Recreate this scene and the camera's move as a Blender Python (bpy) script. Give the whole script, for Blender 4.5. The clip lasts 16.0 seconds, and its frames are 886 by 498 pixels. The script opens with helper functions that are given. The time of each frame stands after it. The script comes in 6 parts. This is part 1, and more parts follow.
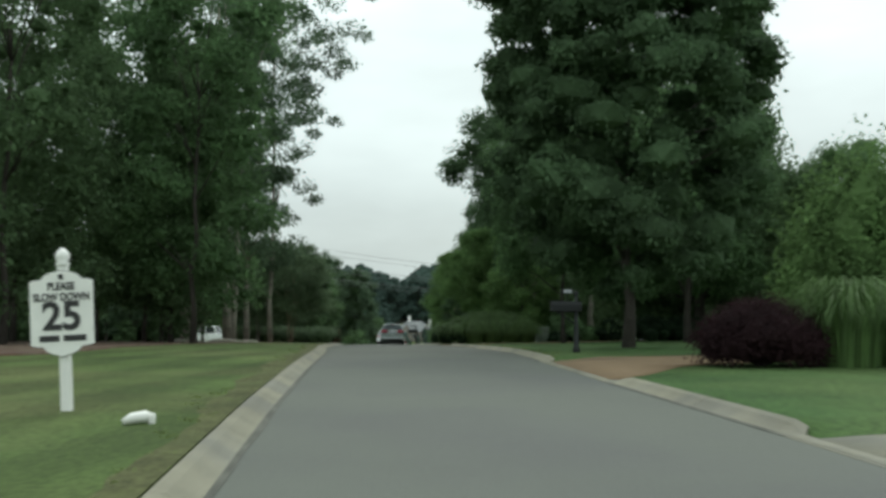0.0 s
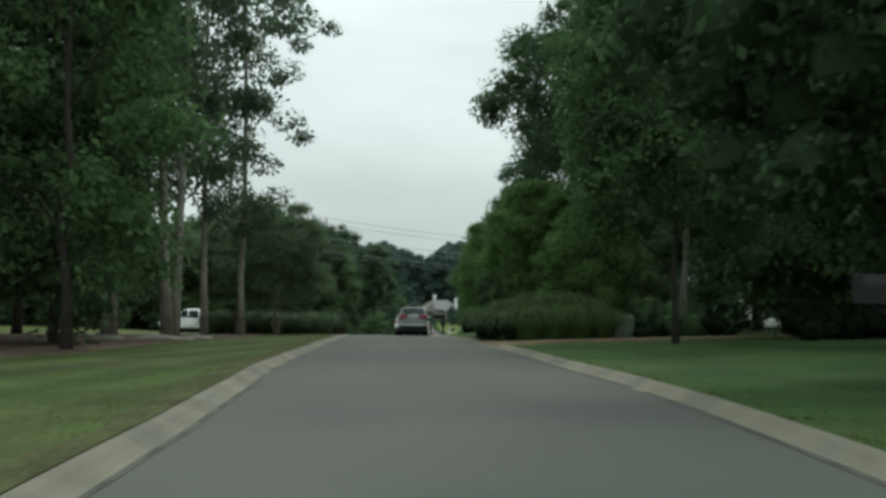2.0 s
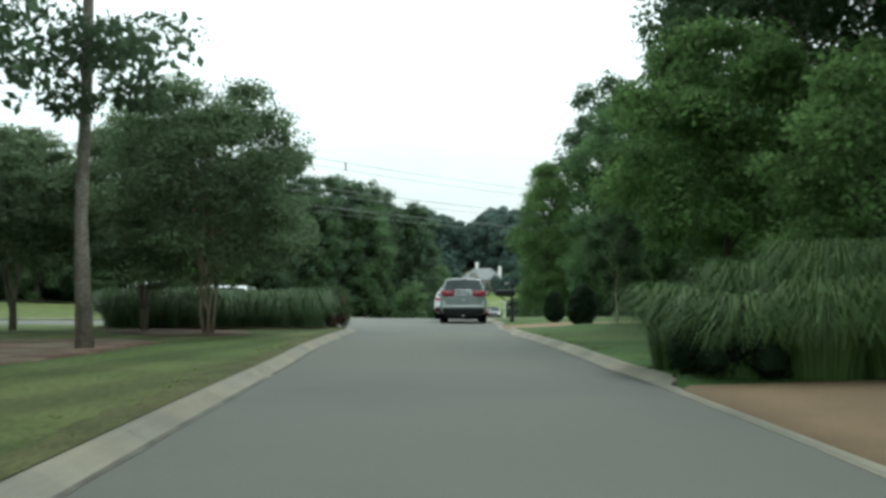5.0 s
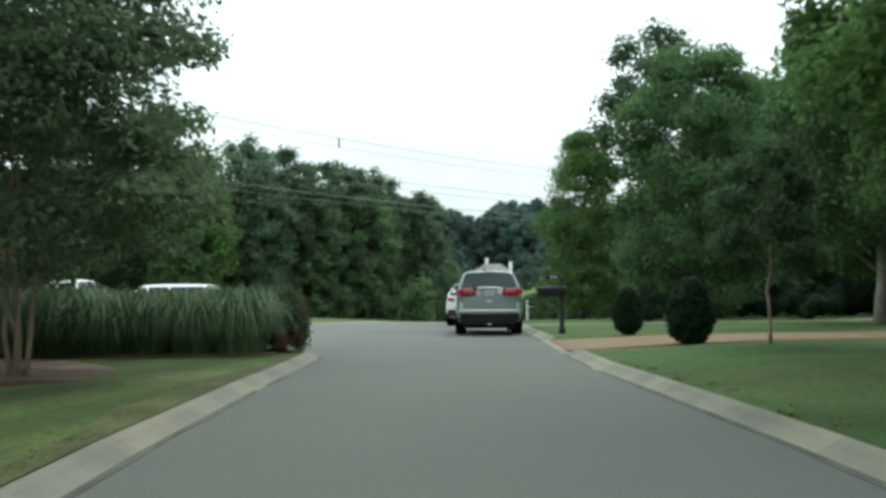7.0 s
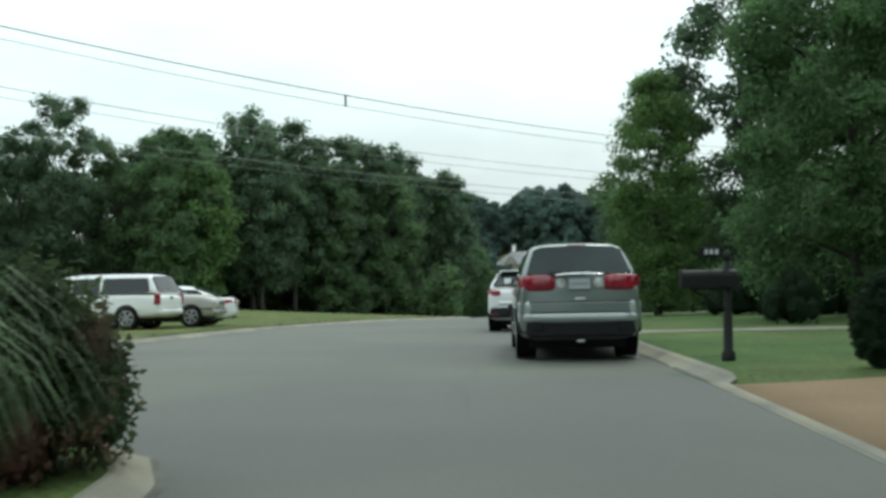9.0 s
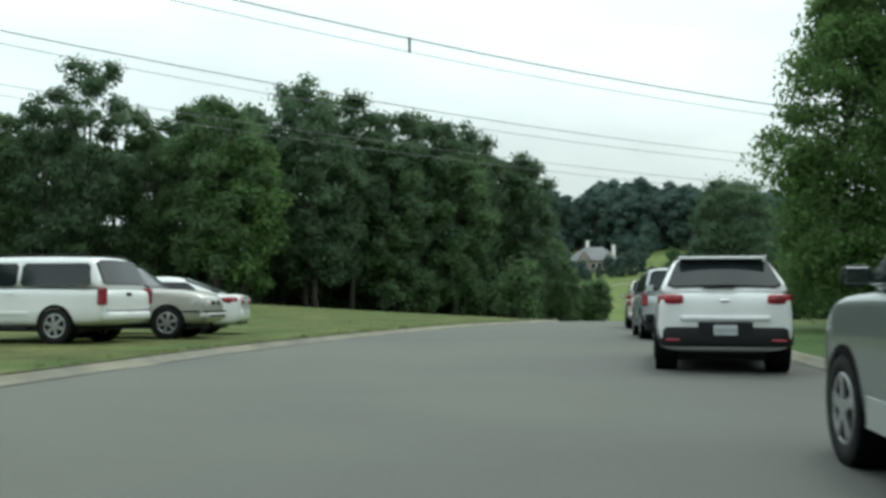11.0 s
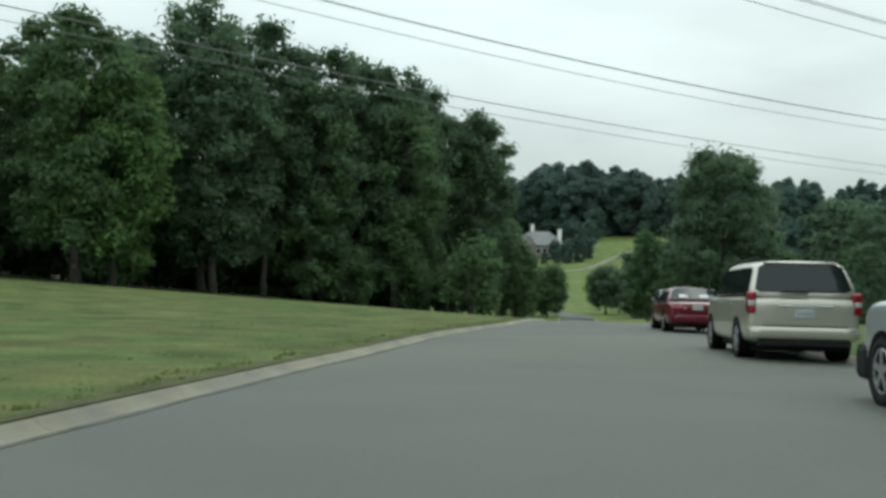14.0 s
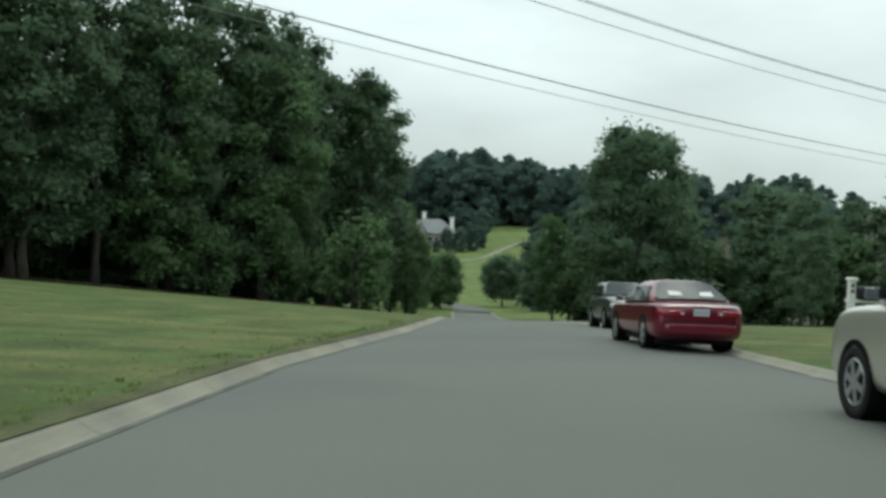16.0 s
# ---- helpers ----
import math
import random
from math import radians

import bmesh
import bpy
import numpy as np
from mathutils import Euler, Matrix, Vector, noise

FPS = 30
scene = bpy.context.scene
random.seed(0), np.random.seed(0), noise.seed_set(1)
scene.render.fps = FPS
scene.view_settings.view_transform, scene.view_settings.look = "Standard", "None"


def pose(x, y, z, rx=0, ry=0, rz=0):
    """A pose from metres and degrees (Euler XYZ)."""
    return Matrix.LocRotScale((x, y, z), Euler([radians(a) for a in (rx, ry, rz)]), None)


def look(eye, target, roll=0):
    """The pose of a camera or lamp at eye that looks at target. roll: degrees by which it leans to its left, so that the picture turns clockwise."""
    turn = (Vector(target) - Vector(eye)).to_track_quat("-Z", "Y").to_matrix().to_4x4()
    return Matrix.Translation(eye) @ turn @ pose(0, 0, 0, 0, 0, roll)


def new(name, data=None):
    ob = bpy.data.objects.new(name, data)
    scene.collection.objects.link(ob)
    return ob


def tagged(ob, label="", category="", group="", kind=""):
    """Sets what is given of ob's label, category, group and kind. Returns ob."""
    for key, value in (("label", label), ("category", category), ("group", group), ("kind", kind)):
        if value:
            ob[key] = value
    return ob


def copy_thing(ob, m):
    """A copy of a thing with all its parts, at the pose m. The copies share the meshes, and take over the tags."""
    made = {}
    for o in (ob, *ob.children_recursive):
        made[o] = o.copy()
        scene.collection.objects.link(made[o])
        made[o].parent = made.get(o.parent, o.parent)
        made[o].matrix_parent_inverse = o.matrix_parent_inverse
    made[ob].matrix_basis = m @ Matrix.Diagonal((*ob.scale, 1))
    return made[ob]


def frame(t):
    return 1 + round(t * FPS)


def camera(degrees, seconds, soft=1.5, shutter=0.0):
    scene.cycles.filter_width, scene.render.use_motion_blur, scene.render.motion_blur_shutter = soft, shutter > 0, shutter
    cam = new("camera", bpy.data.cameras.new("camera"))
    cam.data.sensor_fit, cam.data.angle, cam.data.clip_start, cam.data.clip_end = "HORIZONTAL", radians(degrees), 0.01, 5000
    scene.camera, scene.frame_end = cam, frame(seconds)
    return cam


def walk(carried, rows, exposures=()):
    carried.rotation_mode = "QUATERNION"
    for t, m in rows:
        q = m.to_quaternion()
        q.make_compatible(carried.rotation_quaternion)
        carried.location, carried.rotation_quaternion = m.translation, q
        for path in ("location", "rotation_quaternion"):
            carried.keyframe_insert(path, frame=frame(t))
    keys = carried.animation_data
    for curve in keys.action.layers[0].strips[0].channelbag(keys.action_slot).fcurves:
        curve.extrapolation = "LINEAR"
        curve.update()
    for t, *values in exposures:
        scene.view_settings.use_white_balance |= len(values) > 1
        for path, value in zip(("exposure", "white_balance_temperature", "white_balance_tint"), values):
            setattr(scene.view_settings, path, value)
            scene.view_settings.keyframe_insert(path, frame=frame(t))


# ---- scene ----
cam = camera(47.4, 16.0, soft=3.2, shutter=0.3)
METRES, EYE, TILT, LEAN, TURN = 108.0, 1.18, 1.2, 0.0, 0.0
ROWS = [
    (0.0, 0.0, 0.0, 0.0, -0.01, 1.67, -0.25),
    (0.5, -0.0009, 0.0362, -0.0007, 0.38, 0.9, -0.3),
    (1.0, -0.0018, 0.0736, -0.0016, 0.6, 0.78, -0.16),
    (1.5, -0.0031, 0.1123, -0.0026, 0.94, 0.76, -0.24),
    (2.0, -0.0049, 0.1514, -0.0038, 1.41, 0.43, -0.15),
    (2.5, -0.007, 0.19, -0.0049, 2.0, 0.5, -0.21),
    (3.0, -0.0095, 0.2289, -0.0062, 2.6, 0.33, -0.31),
    (3.5, -0.0126, 0.2671, -0.0081, 3.09, -0.16, -0.31),
    (4.0, -0.0154, 0.3056, -0.0102, 3.38, -0.85, -0.1),
    (6.5, -0.0276, 0.4549, -0.0191, 3.94, -1.48, 0.62),
    (7.0, -0.03, 0.4845, -0.021, 4.09, -1.53, 0.78),
    (7.5, -0.0328, 0.5139, -0.0229, 4.33, -1.89, 0.75),
    (8.0, -0.0357, 0.5432, -0.0249, 4.64, -1.78, 0.79),
    (8.5, -0.0388, 0.5725, -0.0268, 5.01, -1.94, 1.04),
    (9.0, -0.0422, 0.6011, -0.0288, 5.44, -2.12, 1.45),
    (9.5, -0.0461, 0.6295, -0.0308, 6.28, -2.24, 1.91),
    (10.0, -0.0508, 0.6574, -0.0328, 8.01, -2.15, 1.98),
    (12.5, -0.0769, 0.7959, -0.0432, 9.52, -2.81, 0.14),
    (13.0, -0.0813, 0.8237, -0.0456, 8.46, -3.09, -0.25),
    (13.5, -0.085, 0.8516, -0.048, 7.16, -3.25, -0.56),
    (14.0, -0.088, 0.8794, -0.0503, 5.79, -3.24, -0.69),
    (14.5, -0.0902, 0.9075, -0.0529, 4.27, -3.43, -0.74),
    (15.0, -0.0918, 0.9356, -0.0554, 2.67, -3.39, -0.96),
    (15.5, -0.0926, 0.9639, -0.0583, 1.13, -3.57, -1.5),
    (16.0, -0.0927, 0.9922, -0.061, -0.37, -3.71, -2.09),
]
walk(cam, [(t, pose(0, 0, EYE, TILT, LEAN, TURN) @ pose(METRES * x, METRES * y, METRES * z, 90 + pitch, roll, yaw)) for t, x, y, z, yaw, pitch, roll in ROWS],
     exposures=[(0.0, -0.38, 6420, 1), (1.5, -0.48, 6420, 1), (2.5, -0.55, 6420, 1), (3.0, -0.36, 6420, 1), (3.5, -0.14, 6420, 1), (4.2, 0.04, 6300, 0), (6.5, 0.32, 6220, 0), (7.0, 0.20, 6220, 0), (7.5, 0.04, 6220, 0), (8.5, -0.10, 6220, 0), (9.5, -0.06, 6260, 0),
                (12.5, -0.30, 6300, 0), (16.0, -0.38, 6300, 0)])

# ---- world and light: bright overcast sky ----
SUN_UP, SUN_AZ = 52.0, 20.0      # degrees above the horizon, degrees to the right of straight ahead
world = bpy.data.worlds.new("overcast")
scene.world = world
world.use_nodes = True
wn, wl = world.node_tree.nodes, world.node_tree.links
wn.clear()


def wnode(kind, operation=None, blend=None):
    n = wn.new(kind)
    if operation:
        n.operation = operation
    if blend:
        n.data_type = blend
    return n


sky = wnode("ShaderNodeTexSky")
sky.sky_type, sky.sun_disc = "NISHITA", False
sky.sun_elevation, sky.sun_rotation, sky.dust_density = radians(SUN_UP), radians(SUN_AZ), 3.0
sky_dim = wnode("ShaderNodeVectorMath", operation="SCALE")
sky_dim.inputs["Scale"].default_value = 0.1
wl.new(sky.outputs[0], sky_dim.inputs[0])
coord = wnode("ShaderNodeTexCoord")
sep = wnode("ShaderNodeSeparateXYZ")
wl.new(coord.outputs["Generated"], sep.inputs[0])
rise = wnode("ShaderNodeMapRange")
for i, v in zip(range(1, 5), (0.0, 0.42, 0.0, 1.0)):
    rise.inputs[i].default_value = v
wl.new(sep.outputs["Z"], rise.inputs[0])
veil = wnode("ShaderNodeMix", blend="RGBA")
veil.inputs["A"].default_value = (0.83, 0.91, 0.925, 1)
veil.inputs["B"].default_value = (1.75, 1.86, 1.88, 1)
wl.new(rise.outputs[0], veil.inputs["Factor"])
stretch = wnode("ShaderNodeMapping")
stretch.inputs["Scale"].default_value = (1.0, 1.0, 3.2)
wl.new(coord.outputs["Generated"], stretch.inputs[0])
puff = wnode("ShaderNodeTexNoise")
puff.inputs["Scale"].default_value, puff.inputs["Detail"].default_value = 3.0, 6.0
wl.new(stretch.outputs[0], puff.inputs["Vector"])
puff_range = wnode("ShaderNodeMapRange")
for i, v in zip(range(1, 5), (0.3, 0.7, 0.86, 1.16)):
    puff_range.inputs[i].default_value = v
wl.new(puff.outputs[0], puff_range.inputs[0])
clouds = wnode("ShaderNodeVectorMath", operation="SCALE")
wl.new(veil.outputs["Result"], clouds.inputs[0])
wl.new(puff_range.outputs[0], clouds.inputs["Scale"])
cover = wnode("ShaderNodeMix", blend="RGBA")
cover.inputs["Factor"].default_value = 0.85
wl.new(sky_dim.outputs[0], cover.inputs["A"])
wl.new(clouds.outputs[0], cover.inputs["B"])
back = wnode("ShaderNodeBackground")
back.inputs["Strength"].default_value = 1.0
wl.new(cover.outputs["Result"], back.inputs["Color"])
wl.new(back.outputs[0], wnode("ShaderNodeOutputWorld").inputs["Surface"])

sun = new("sun", bpy.data.lights.new("sun", "SUN"))
sun.data.energy, sun.data.angle, sun.data.color = 0.9, radians(14), (1.0, 0.96, 0.9)
sun_dir = Vector((math.sin(radians(SUN_AZ)) * math.cos(radians(SUN_UP)), math.cos(radians(SUN_AZ)) * math.cos(radians(SUN_UP)), math.sin(radians(SUN_UP))))
sun.matrix_world = look(sun_dir * 200, (0, 0, 0))


# ---- materials ----
def material(name, colour, rough=0.8, metal=0.0, vary=0.0, scale=3.0, fine=0.0, fine_scale=60.0, bump=0.0, bump_scale=80.0,
             other=None, island=0.0, random=0.0, coat=0.0, translucent=0.0, other_lo=0.45, other_hi=0.6, spec=0.5, stripes=0.0):
    """A surface: base colour with coarse and fine variation, an optional second colour in patches, and relief."""
    m = bpy.data.materials.new(name)
    m.use_nodes = True
    n, l = m.node_tree.nodes, m.node_tree.links
    p = n["Principled BSDF"]
    p.inputs["Roughness"].default_value = rough
    p.inputs["Metallic"].default_value = metal
    p.inputs["Coat Weight"].default_value = coat
    p.inputs["Specular IOR Level"].default_value = spec
    tc = n.new("ShaderNodeTexCoord")

    def noise_at(s, detail=4.0):
        t = n.new("ShaderNodeTexNoise")
        t.inputs["Scale"].default_value, t.inputs["Detail"].default_value = s, detail
        l.new(tc.outputs["Object"], t.inputs["Vector"])
        return t.outputs[0]

    def ramp(src, a, b, lo, hi):
        r = n.new("ShaderNodeMapRange")
        r.inputs[1].default_value, r.inputs[2].default_value, r.inputs[3].default_value, r.inputs[4].default_value = a, b, lo, hi
        l.new(src, r.inputs[0])
        return r.outputs[0]

    rgb = n.new("ShaderNodeRGB")
    rgb.outputs[0].default_value = (*colour, 1)
    out = rgb.outputs[0]
    if other:
        mix = n.new("ShaderNodeMix")
        mix.data_type = "RGBA"
        l.new(ramp(noise_at(scale * 0.6, 6.0), other_lo, other_hi, 0, 1), mix.inputs["Factor"])
        l.new(out, mix.inputs["A"])
        mix.inputs["B"].default_value = (*other, 1)
        out = mix.outputs["Result"]
    gains = []
    if vary:
        gains.append(ramp(noise_at(scale), 0.3, 0.7, 1 - vary, 1 + vary))
    if stripes:
        turned, wave = n.new("ShaderNodeMapping"), n.new("ShaderNodeTexWave")
        turned.inputs["Rotation"].default_value = (0, 0, 0.10)
        wave.inputs["Scale"].default_value, wave.inputs["Distortion"].default_value, wave.inputs["Detail"].default_value = 0.19, 1.6, 2.0
        l.new(tc.outputs["Object"], turned.inputs[0])
        l.new(turned.outputs[0], wave.inputs["Vector"])
        gains.append(ramp(wave.outputs["Fac"], 0.25, 0.75, 1 - stripes, 1 + stripes))
    if fine:
        gains.append(ramp(noise_at(fine_scale, 2.0), 0.3, 0.7, 1 - fine, 1 + fine))
    if island:
        g = n.new("ShaderNodeNewGeometry")
        gains.append(ramp(g.outputs["Random Per Island"], 0, 1, 1 - island, 1 + island))
    if random:
        o = n.new("ShaderNodeObjectInfo")
        gains.append(ramp(o.outputs["Random"], 0, 1, 1 - random, 1 + random))
    for gain in gains:
        v = n.new("ShaderNodeVectorMath")
        v.operation = "SCALE"
        l.new(out, v.inputs[0])
        l.new(gain, v.inputs["Scale"])
        out = v.outputs[0]
    l.new(out, p.inputs["Base Color"])
    if bump:
        b = n.new("ShaderNodeBump")
        b.inputs["Strength"].default_value, b.inputs["Distance"].default_value = min(1.0, bump), 0.02
        l.new(noise_at(bump_scale, 5.0), b.inputs["Height"])
        l.new(b.outputs[0], p.inputs["Normal"])
    if translucent:
        t, mx, o = n.new("ShaderNodeBsdfTranslucent"), n.new("ShaderNodeMixShader"), n["Material Output"]
        l.new(out, t.inputs["Color"])
        mx.inputs[0].default_value = translucent
        l.new(p.outputs[0], mx.inputs[1])
        l.new(t.outputs[0], mx.inputs[2])
        l.new(mx.outputs[0], o.inputs["Surface"])
    return m


asphalt = material("asphalt", (0.116, 0.124, 0.105), 0.9, vary=0.05, scale=0.3, fine=0.10, fine_scale=45, bump=0.35, bump_scale=90, other=(0.104, 0.108, 0.099))
seam_dirt = material("gutter_dirt", (0.096, 0.096, 0.080), 0.95, vary=0.35, scale=2.0, fine=0.3)
concrete = material("kerb_concrete", (0.226, 0.214, 0.160), 0.9, vary=0.16, scale=1.2, fine=0.10, bump=0.3, random=0.08, other=(0.185, 0.18, 0.148))
aggregate = material("brown_aggregate", (0.196, 0.133, 0.074), 0.9, vary=0.10, scale=0.8, fine=0.25, fine_scale=55, bump=0.6, bump_scale=70)
LAWN = dict(rough=0.95, vary=0.26, scale=0.4, fine=0.30, fine_scale=14, bump=0.9, bump_scale=30, spec=0.2)
lawn = material("lawn", (0.071, 0.102, 0.030), other=(0.104, 0.116, 0.040), **{**LAWN, "vary": 0.32, "scale": 0.7})
lawn_mown = material("lawn_mown", (0.063, 0.094, 0.028), other=(0.088, 0.105, 0.039), stripes=0.14, **LAWN)
lawn_lush = material("lawn_lush", (0.050, 0.098, 0.029), other=(0.066, 0.106, 0.034), **LAWN)
lawn_mid = material("lawn_mid", (0.053, 0.098, 0.029), other=(0.075, 0.108, 0.036), **LAWN)
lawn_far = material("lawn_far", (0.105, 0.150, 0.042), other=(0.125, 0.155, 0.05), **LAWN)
verge_dry = material("dry_verge", (0.088, 0.094, 0.040), 0.95, vary=0.3, scale=1.2, fine=0.35, fine_scale=18, bump=0.9, bump_scale=30, other=(0.075, 0.085, 0.035), spec=0.2)
litter = material("leaf_litter", (0.040, 0.036, 0.024), 0.95, vary=0.3, scale=0.5, fine=0.3, fine_scale=9, bump=0.8, bump_scale=14, other=(0.035, 0.045, 0.020), spec=0.2)
mulch_mat = material("bark_mulch", (0.085, 0.048, 0.032), 0.95, vary=0.3, scale=1.2, fine=0.45, fine_scale=22, bump=1.0, bump_scale=25, other=(0.13, 0.10, 0.07))
bark = material("bark", (0.27, 0.25, 0.21), 0.95, vary=0.3, scale=2.0, fine=0.3, fine_scale=18, bump=1.0, bump_scale=22)
bark_dark = material("bark_dark", (0.055, 0.048, 0.04), 0.95, vary=0.3, scale=2.0, fine=0.3, fine_scale=18, bump=1.0, bump_scale=22)
LEAF = dict(vary=0.36, scale=0.75, island=0.28, rough=0.75, translucent=0.5, spec=0.12)
leaf_maple = material("leaf_maple", (0.086, 0.140, 0.070), random=0.1, **LEAF)
leaf_green = material("leaf_green", (0.112, 0.190, 0.084), random=0.12, **LEAF)
leaf_bright = material("leaf_bright", (0.138, 0.228, 0.082), random=0.1, **LEAF)
WOOD = {**LEAF, "island": 0.22, "vary": 0.36, "scale": 0.5}
leaf_wood = material("leaf_wood", (0.112, 0.170, 0.100), random=0.14, **WOOD)
leaf_mid = material("leaf_mid", (0.112, 0.178, 0.084), random=0.12, **WOOD)
# distance haze is put into this base colour: bluer than the nearer woods
leaf_far_haze = material("leaf_far_haze", (0.104, 0.158, 0.134), random=0.15, **{**LEAF, "island": 0.2, "vary": 0.2})
leaf_purple = material("leaf_purple", (0.038, 0.020, 0.023), **LEAF)
leaf_red = material("leaf_red", (0.070, 0.100, 0.050), other=(0.20, 0.105, 0.085), other_lo=0.52, other_hi=0.66, **{**LEAF, "scale": 2.2})
leaf_myrtle = material("leaf_myrtle", (0.165, 0.232, 0.132), **LEAF)
bark_tan = material("bark_tan", (0.34, 0.27, 0.20), 0.9, vary=0.25, scale=3.0, fine=0.15, bump=0.4)
leaf_yew = material("leaf_yew", (0.026, 0.048, 0.024), **LEAF)
blade_green = material("grass_blade", (0.085, 0.150, 0.045), 0.6, island=0.4, vary=0.2, scale=0.8, translucent=0.2, spec=0.3)
blade_pale = material("grass_blade_pale", (0.122, 0.190, 0.092), 0.6, island=0.4, vary=0.2, scale=0.8, translucent=0.2, spec=0.3)
white_paint = material("white_paint", (0.78, 0.78, 0.74), 0.5, vary=0.05, scale=4, fine=0.03)
black_paint = material("black_paint", (0.014, 0.017, 0.016), 0.65, vary=0.1, spec=0.25)
sign_black = material("sign_black", (0.025, 0.025, 0.025), 0.6)
mail_metal = material("mailbox_metal", (0.012, 0.014, 0.014), 0.6, vary=0.15, spec=0.25)
wire_mat = material("conductor", (0.20, 0.20, 0.205), 0.6)
paper_mat = material("newspaper_bag", (0.75, 0.75, 0.70), 0.4, vary=0.1, scale=8)
house_wall = material("house_wall", (0.27, 0.24, 0.21), 0.9, vary=0.1, scale=0.5, fine=0.1)
house_roof = material("shingle_roof", (0.19, 0.20, 0.20), 0.9, vary=0.15, scale=0.8, fine=0.2, fine_scale=6)
brick_far = material("brick_wall", (0.24, 0.13, 0.10), 0.9, vary=0.15, scale=0.6, fine=0.2, fine_scale=9)
glass_dark = material("tinted_glass", (0.012, 0.016, 0.018), 0.05, spec=0.42)
# greyed bases of these two glasses stand in for sky reflected in the panes
glass_mid = material("window_glass", (0.040, 0.050, 0.052), 0.12, vary=0.2, scale=1.2, spec=0.13)
glass_dull = material("sky_grey_glass", (0.060, 0.070, 0.072), 0.25, vary=0.2, scale=1.5, spec=0.04)
tyre_mat = material("tyre_rubber", (0.014, 0.014, 0.014), 0.85, vary=0.15, spec=0.25)
rim_mat = material("alloy_rim", (0.45, 0.46, 0.47), 0.35, metal=0.8)
trim_black = material("black_plastic", (0.014, 0.015, 0.016), 0.7, vary=0.1, spec=0.25)
arch_black = material("wheel_well", (0.006, 0.006, 0.006), 0.9, spec=0.1)
lamp_red = material("tail_lamp_red", (0.25, 0.007, 0.022), 0.2, coat=0.5, vary=0.35, scale=9.0)
lamp_clear = material("clear_lamp", (0.52, 0.53, 0.53), 0.25, metal=0.2, coat=0.5, vary=0.3, scale=14)
mirror_mat = material("mirror_glass", (0.62, 0.65, 0.66), 0.12, metal=1.0)
chrome = material("chrome", (0.75, 0.76, 0.77), 0.15, metal=1.0)
plate_mat = material("licence_plate", (0.48, 0.51, 0.53), 0.5, vary=0.08, scale=9)
plate_bar = material("plate_bar", (0.28, 0.31, 0.36), 0.6)
stone_mat = material("weathered_stone", (0.30, 0.28, 0.24), 0.9, vary=0.25, scale=2.5, fine=0.15, fine_scale=30, bump=0.6, bump_scale=20, other=(0.20, 0.19, 0.15))
cardboard = material("paper_white", (0.7, 0.7, 0.68), 0.8)


def car_paint(name, colour, metal=0.3, rough=0.32):
    return material(name, colour, rough, metal=metal, vary=0.04, scale=1.5, coat=0.7)


# ---- mesh helpers ----
def part(name, bm, mat, parent=None, label="", smooth=False):
    me = bpy.data.meshes.new(name)
    bm.to_mesh(me)
    bm.free()
    me.materials.append(mat)
    if smooth:
        me.polygons.foreach_set("use_smooth", [True] * len(me.polygons))
    ob = new(name, me)
    ob.parent = parent
    if label:
        ob["label"] = label
    return ob


def mesh_part(name, verts, faces, mat, parent=None, label="", smooth=False):
    me = bpy.data.meshes.new(name)
    me.from_pydata([tuple(v) for v in verts], [], [tuple(f) for f in faces])
    me.materials.append(mat)
    if smooth:
        me.polygons.foreach_set("use_smooth", [True] * len(me.polygons))
    ob = new(name, me)
    ob.parent = parent
    if label:
        ob["label"] = label
    return ob


def empty(name, m, label, category, group="", kind=""):
    ob = new(name)
    ob.empty_display_size = 0.2
    ob.matrix_world = m
    return tagged(ob, label, category, group, kind)


def box(bm, x0, x1, y0, y1, z0, z1, bevel=0.0):
    """Adds a box, its edges rounded by bevel."""
    made = bmesh.ops.create_cube(bm, size=1)["verts"]
    for v in made:
        v.co = Vector((x0 + (v.co.x + 0.5) * (x1 - x0), y0 + (v.co.y + 0.5) * (y1 - y0), z0 + (v.co.z + 0.5) * (z1 - z0)))
    if bevel:
        edges = list({e for v in made for e in v.link_edges})
        bmesh.ops.bevel(bm, geom=edges, offset=bevel, segments=2, affect="EDGES", profile=0.5)
    return made


def tube(bm, pts, radii, sides=8):
    """Adds a tapered tube along points."""
    rings = []
    for i, p in enumerate(pts):
        p = Vector(p)
        a = Vector(pts[max(0, i - 1)])
        b = Vector(pts[min(len(pts) - 1, i + 1)])
        d = (b - a).normalized()
        u = d.cross(Vector((0.3, 1, 0.1))).normalized()
        w = d.cross(u)
        r = radii[i] if hasattr(radii, "__len__") else radii
        rings.append([bm.verts.new(p + (u * math.cos(2 * math.pi * k / sides) + w * math.sin(2 * math.pi * k / sides)) * r) for k in range(sides)])
    for a, b in zip(rings, rings[1:]):
        for k in range(sides):
            bm.faces.new((a[k], a[(k + 1) % sides], b[(k + 1) % sides], b[k]))
    bm.faces.new(rings[0][::-1])
    bm.faces.new(rings[-1])


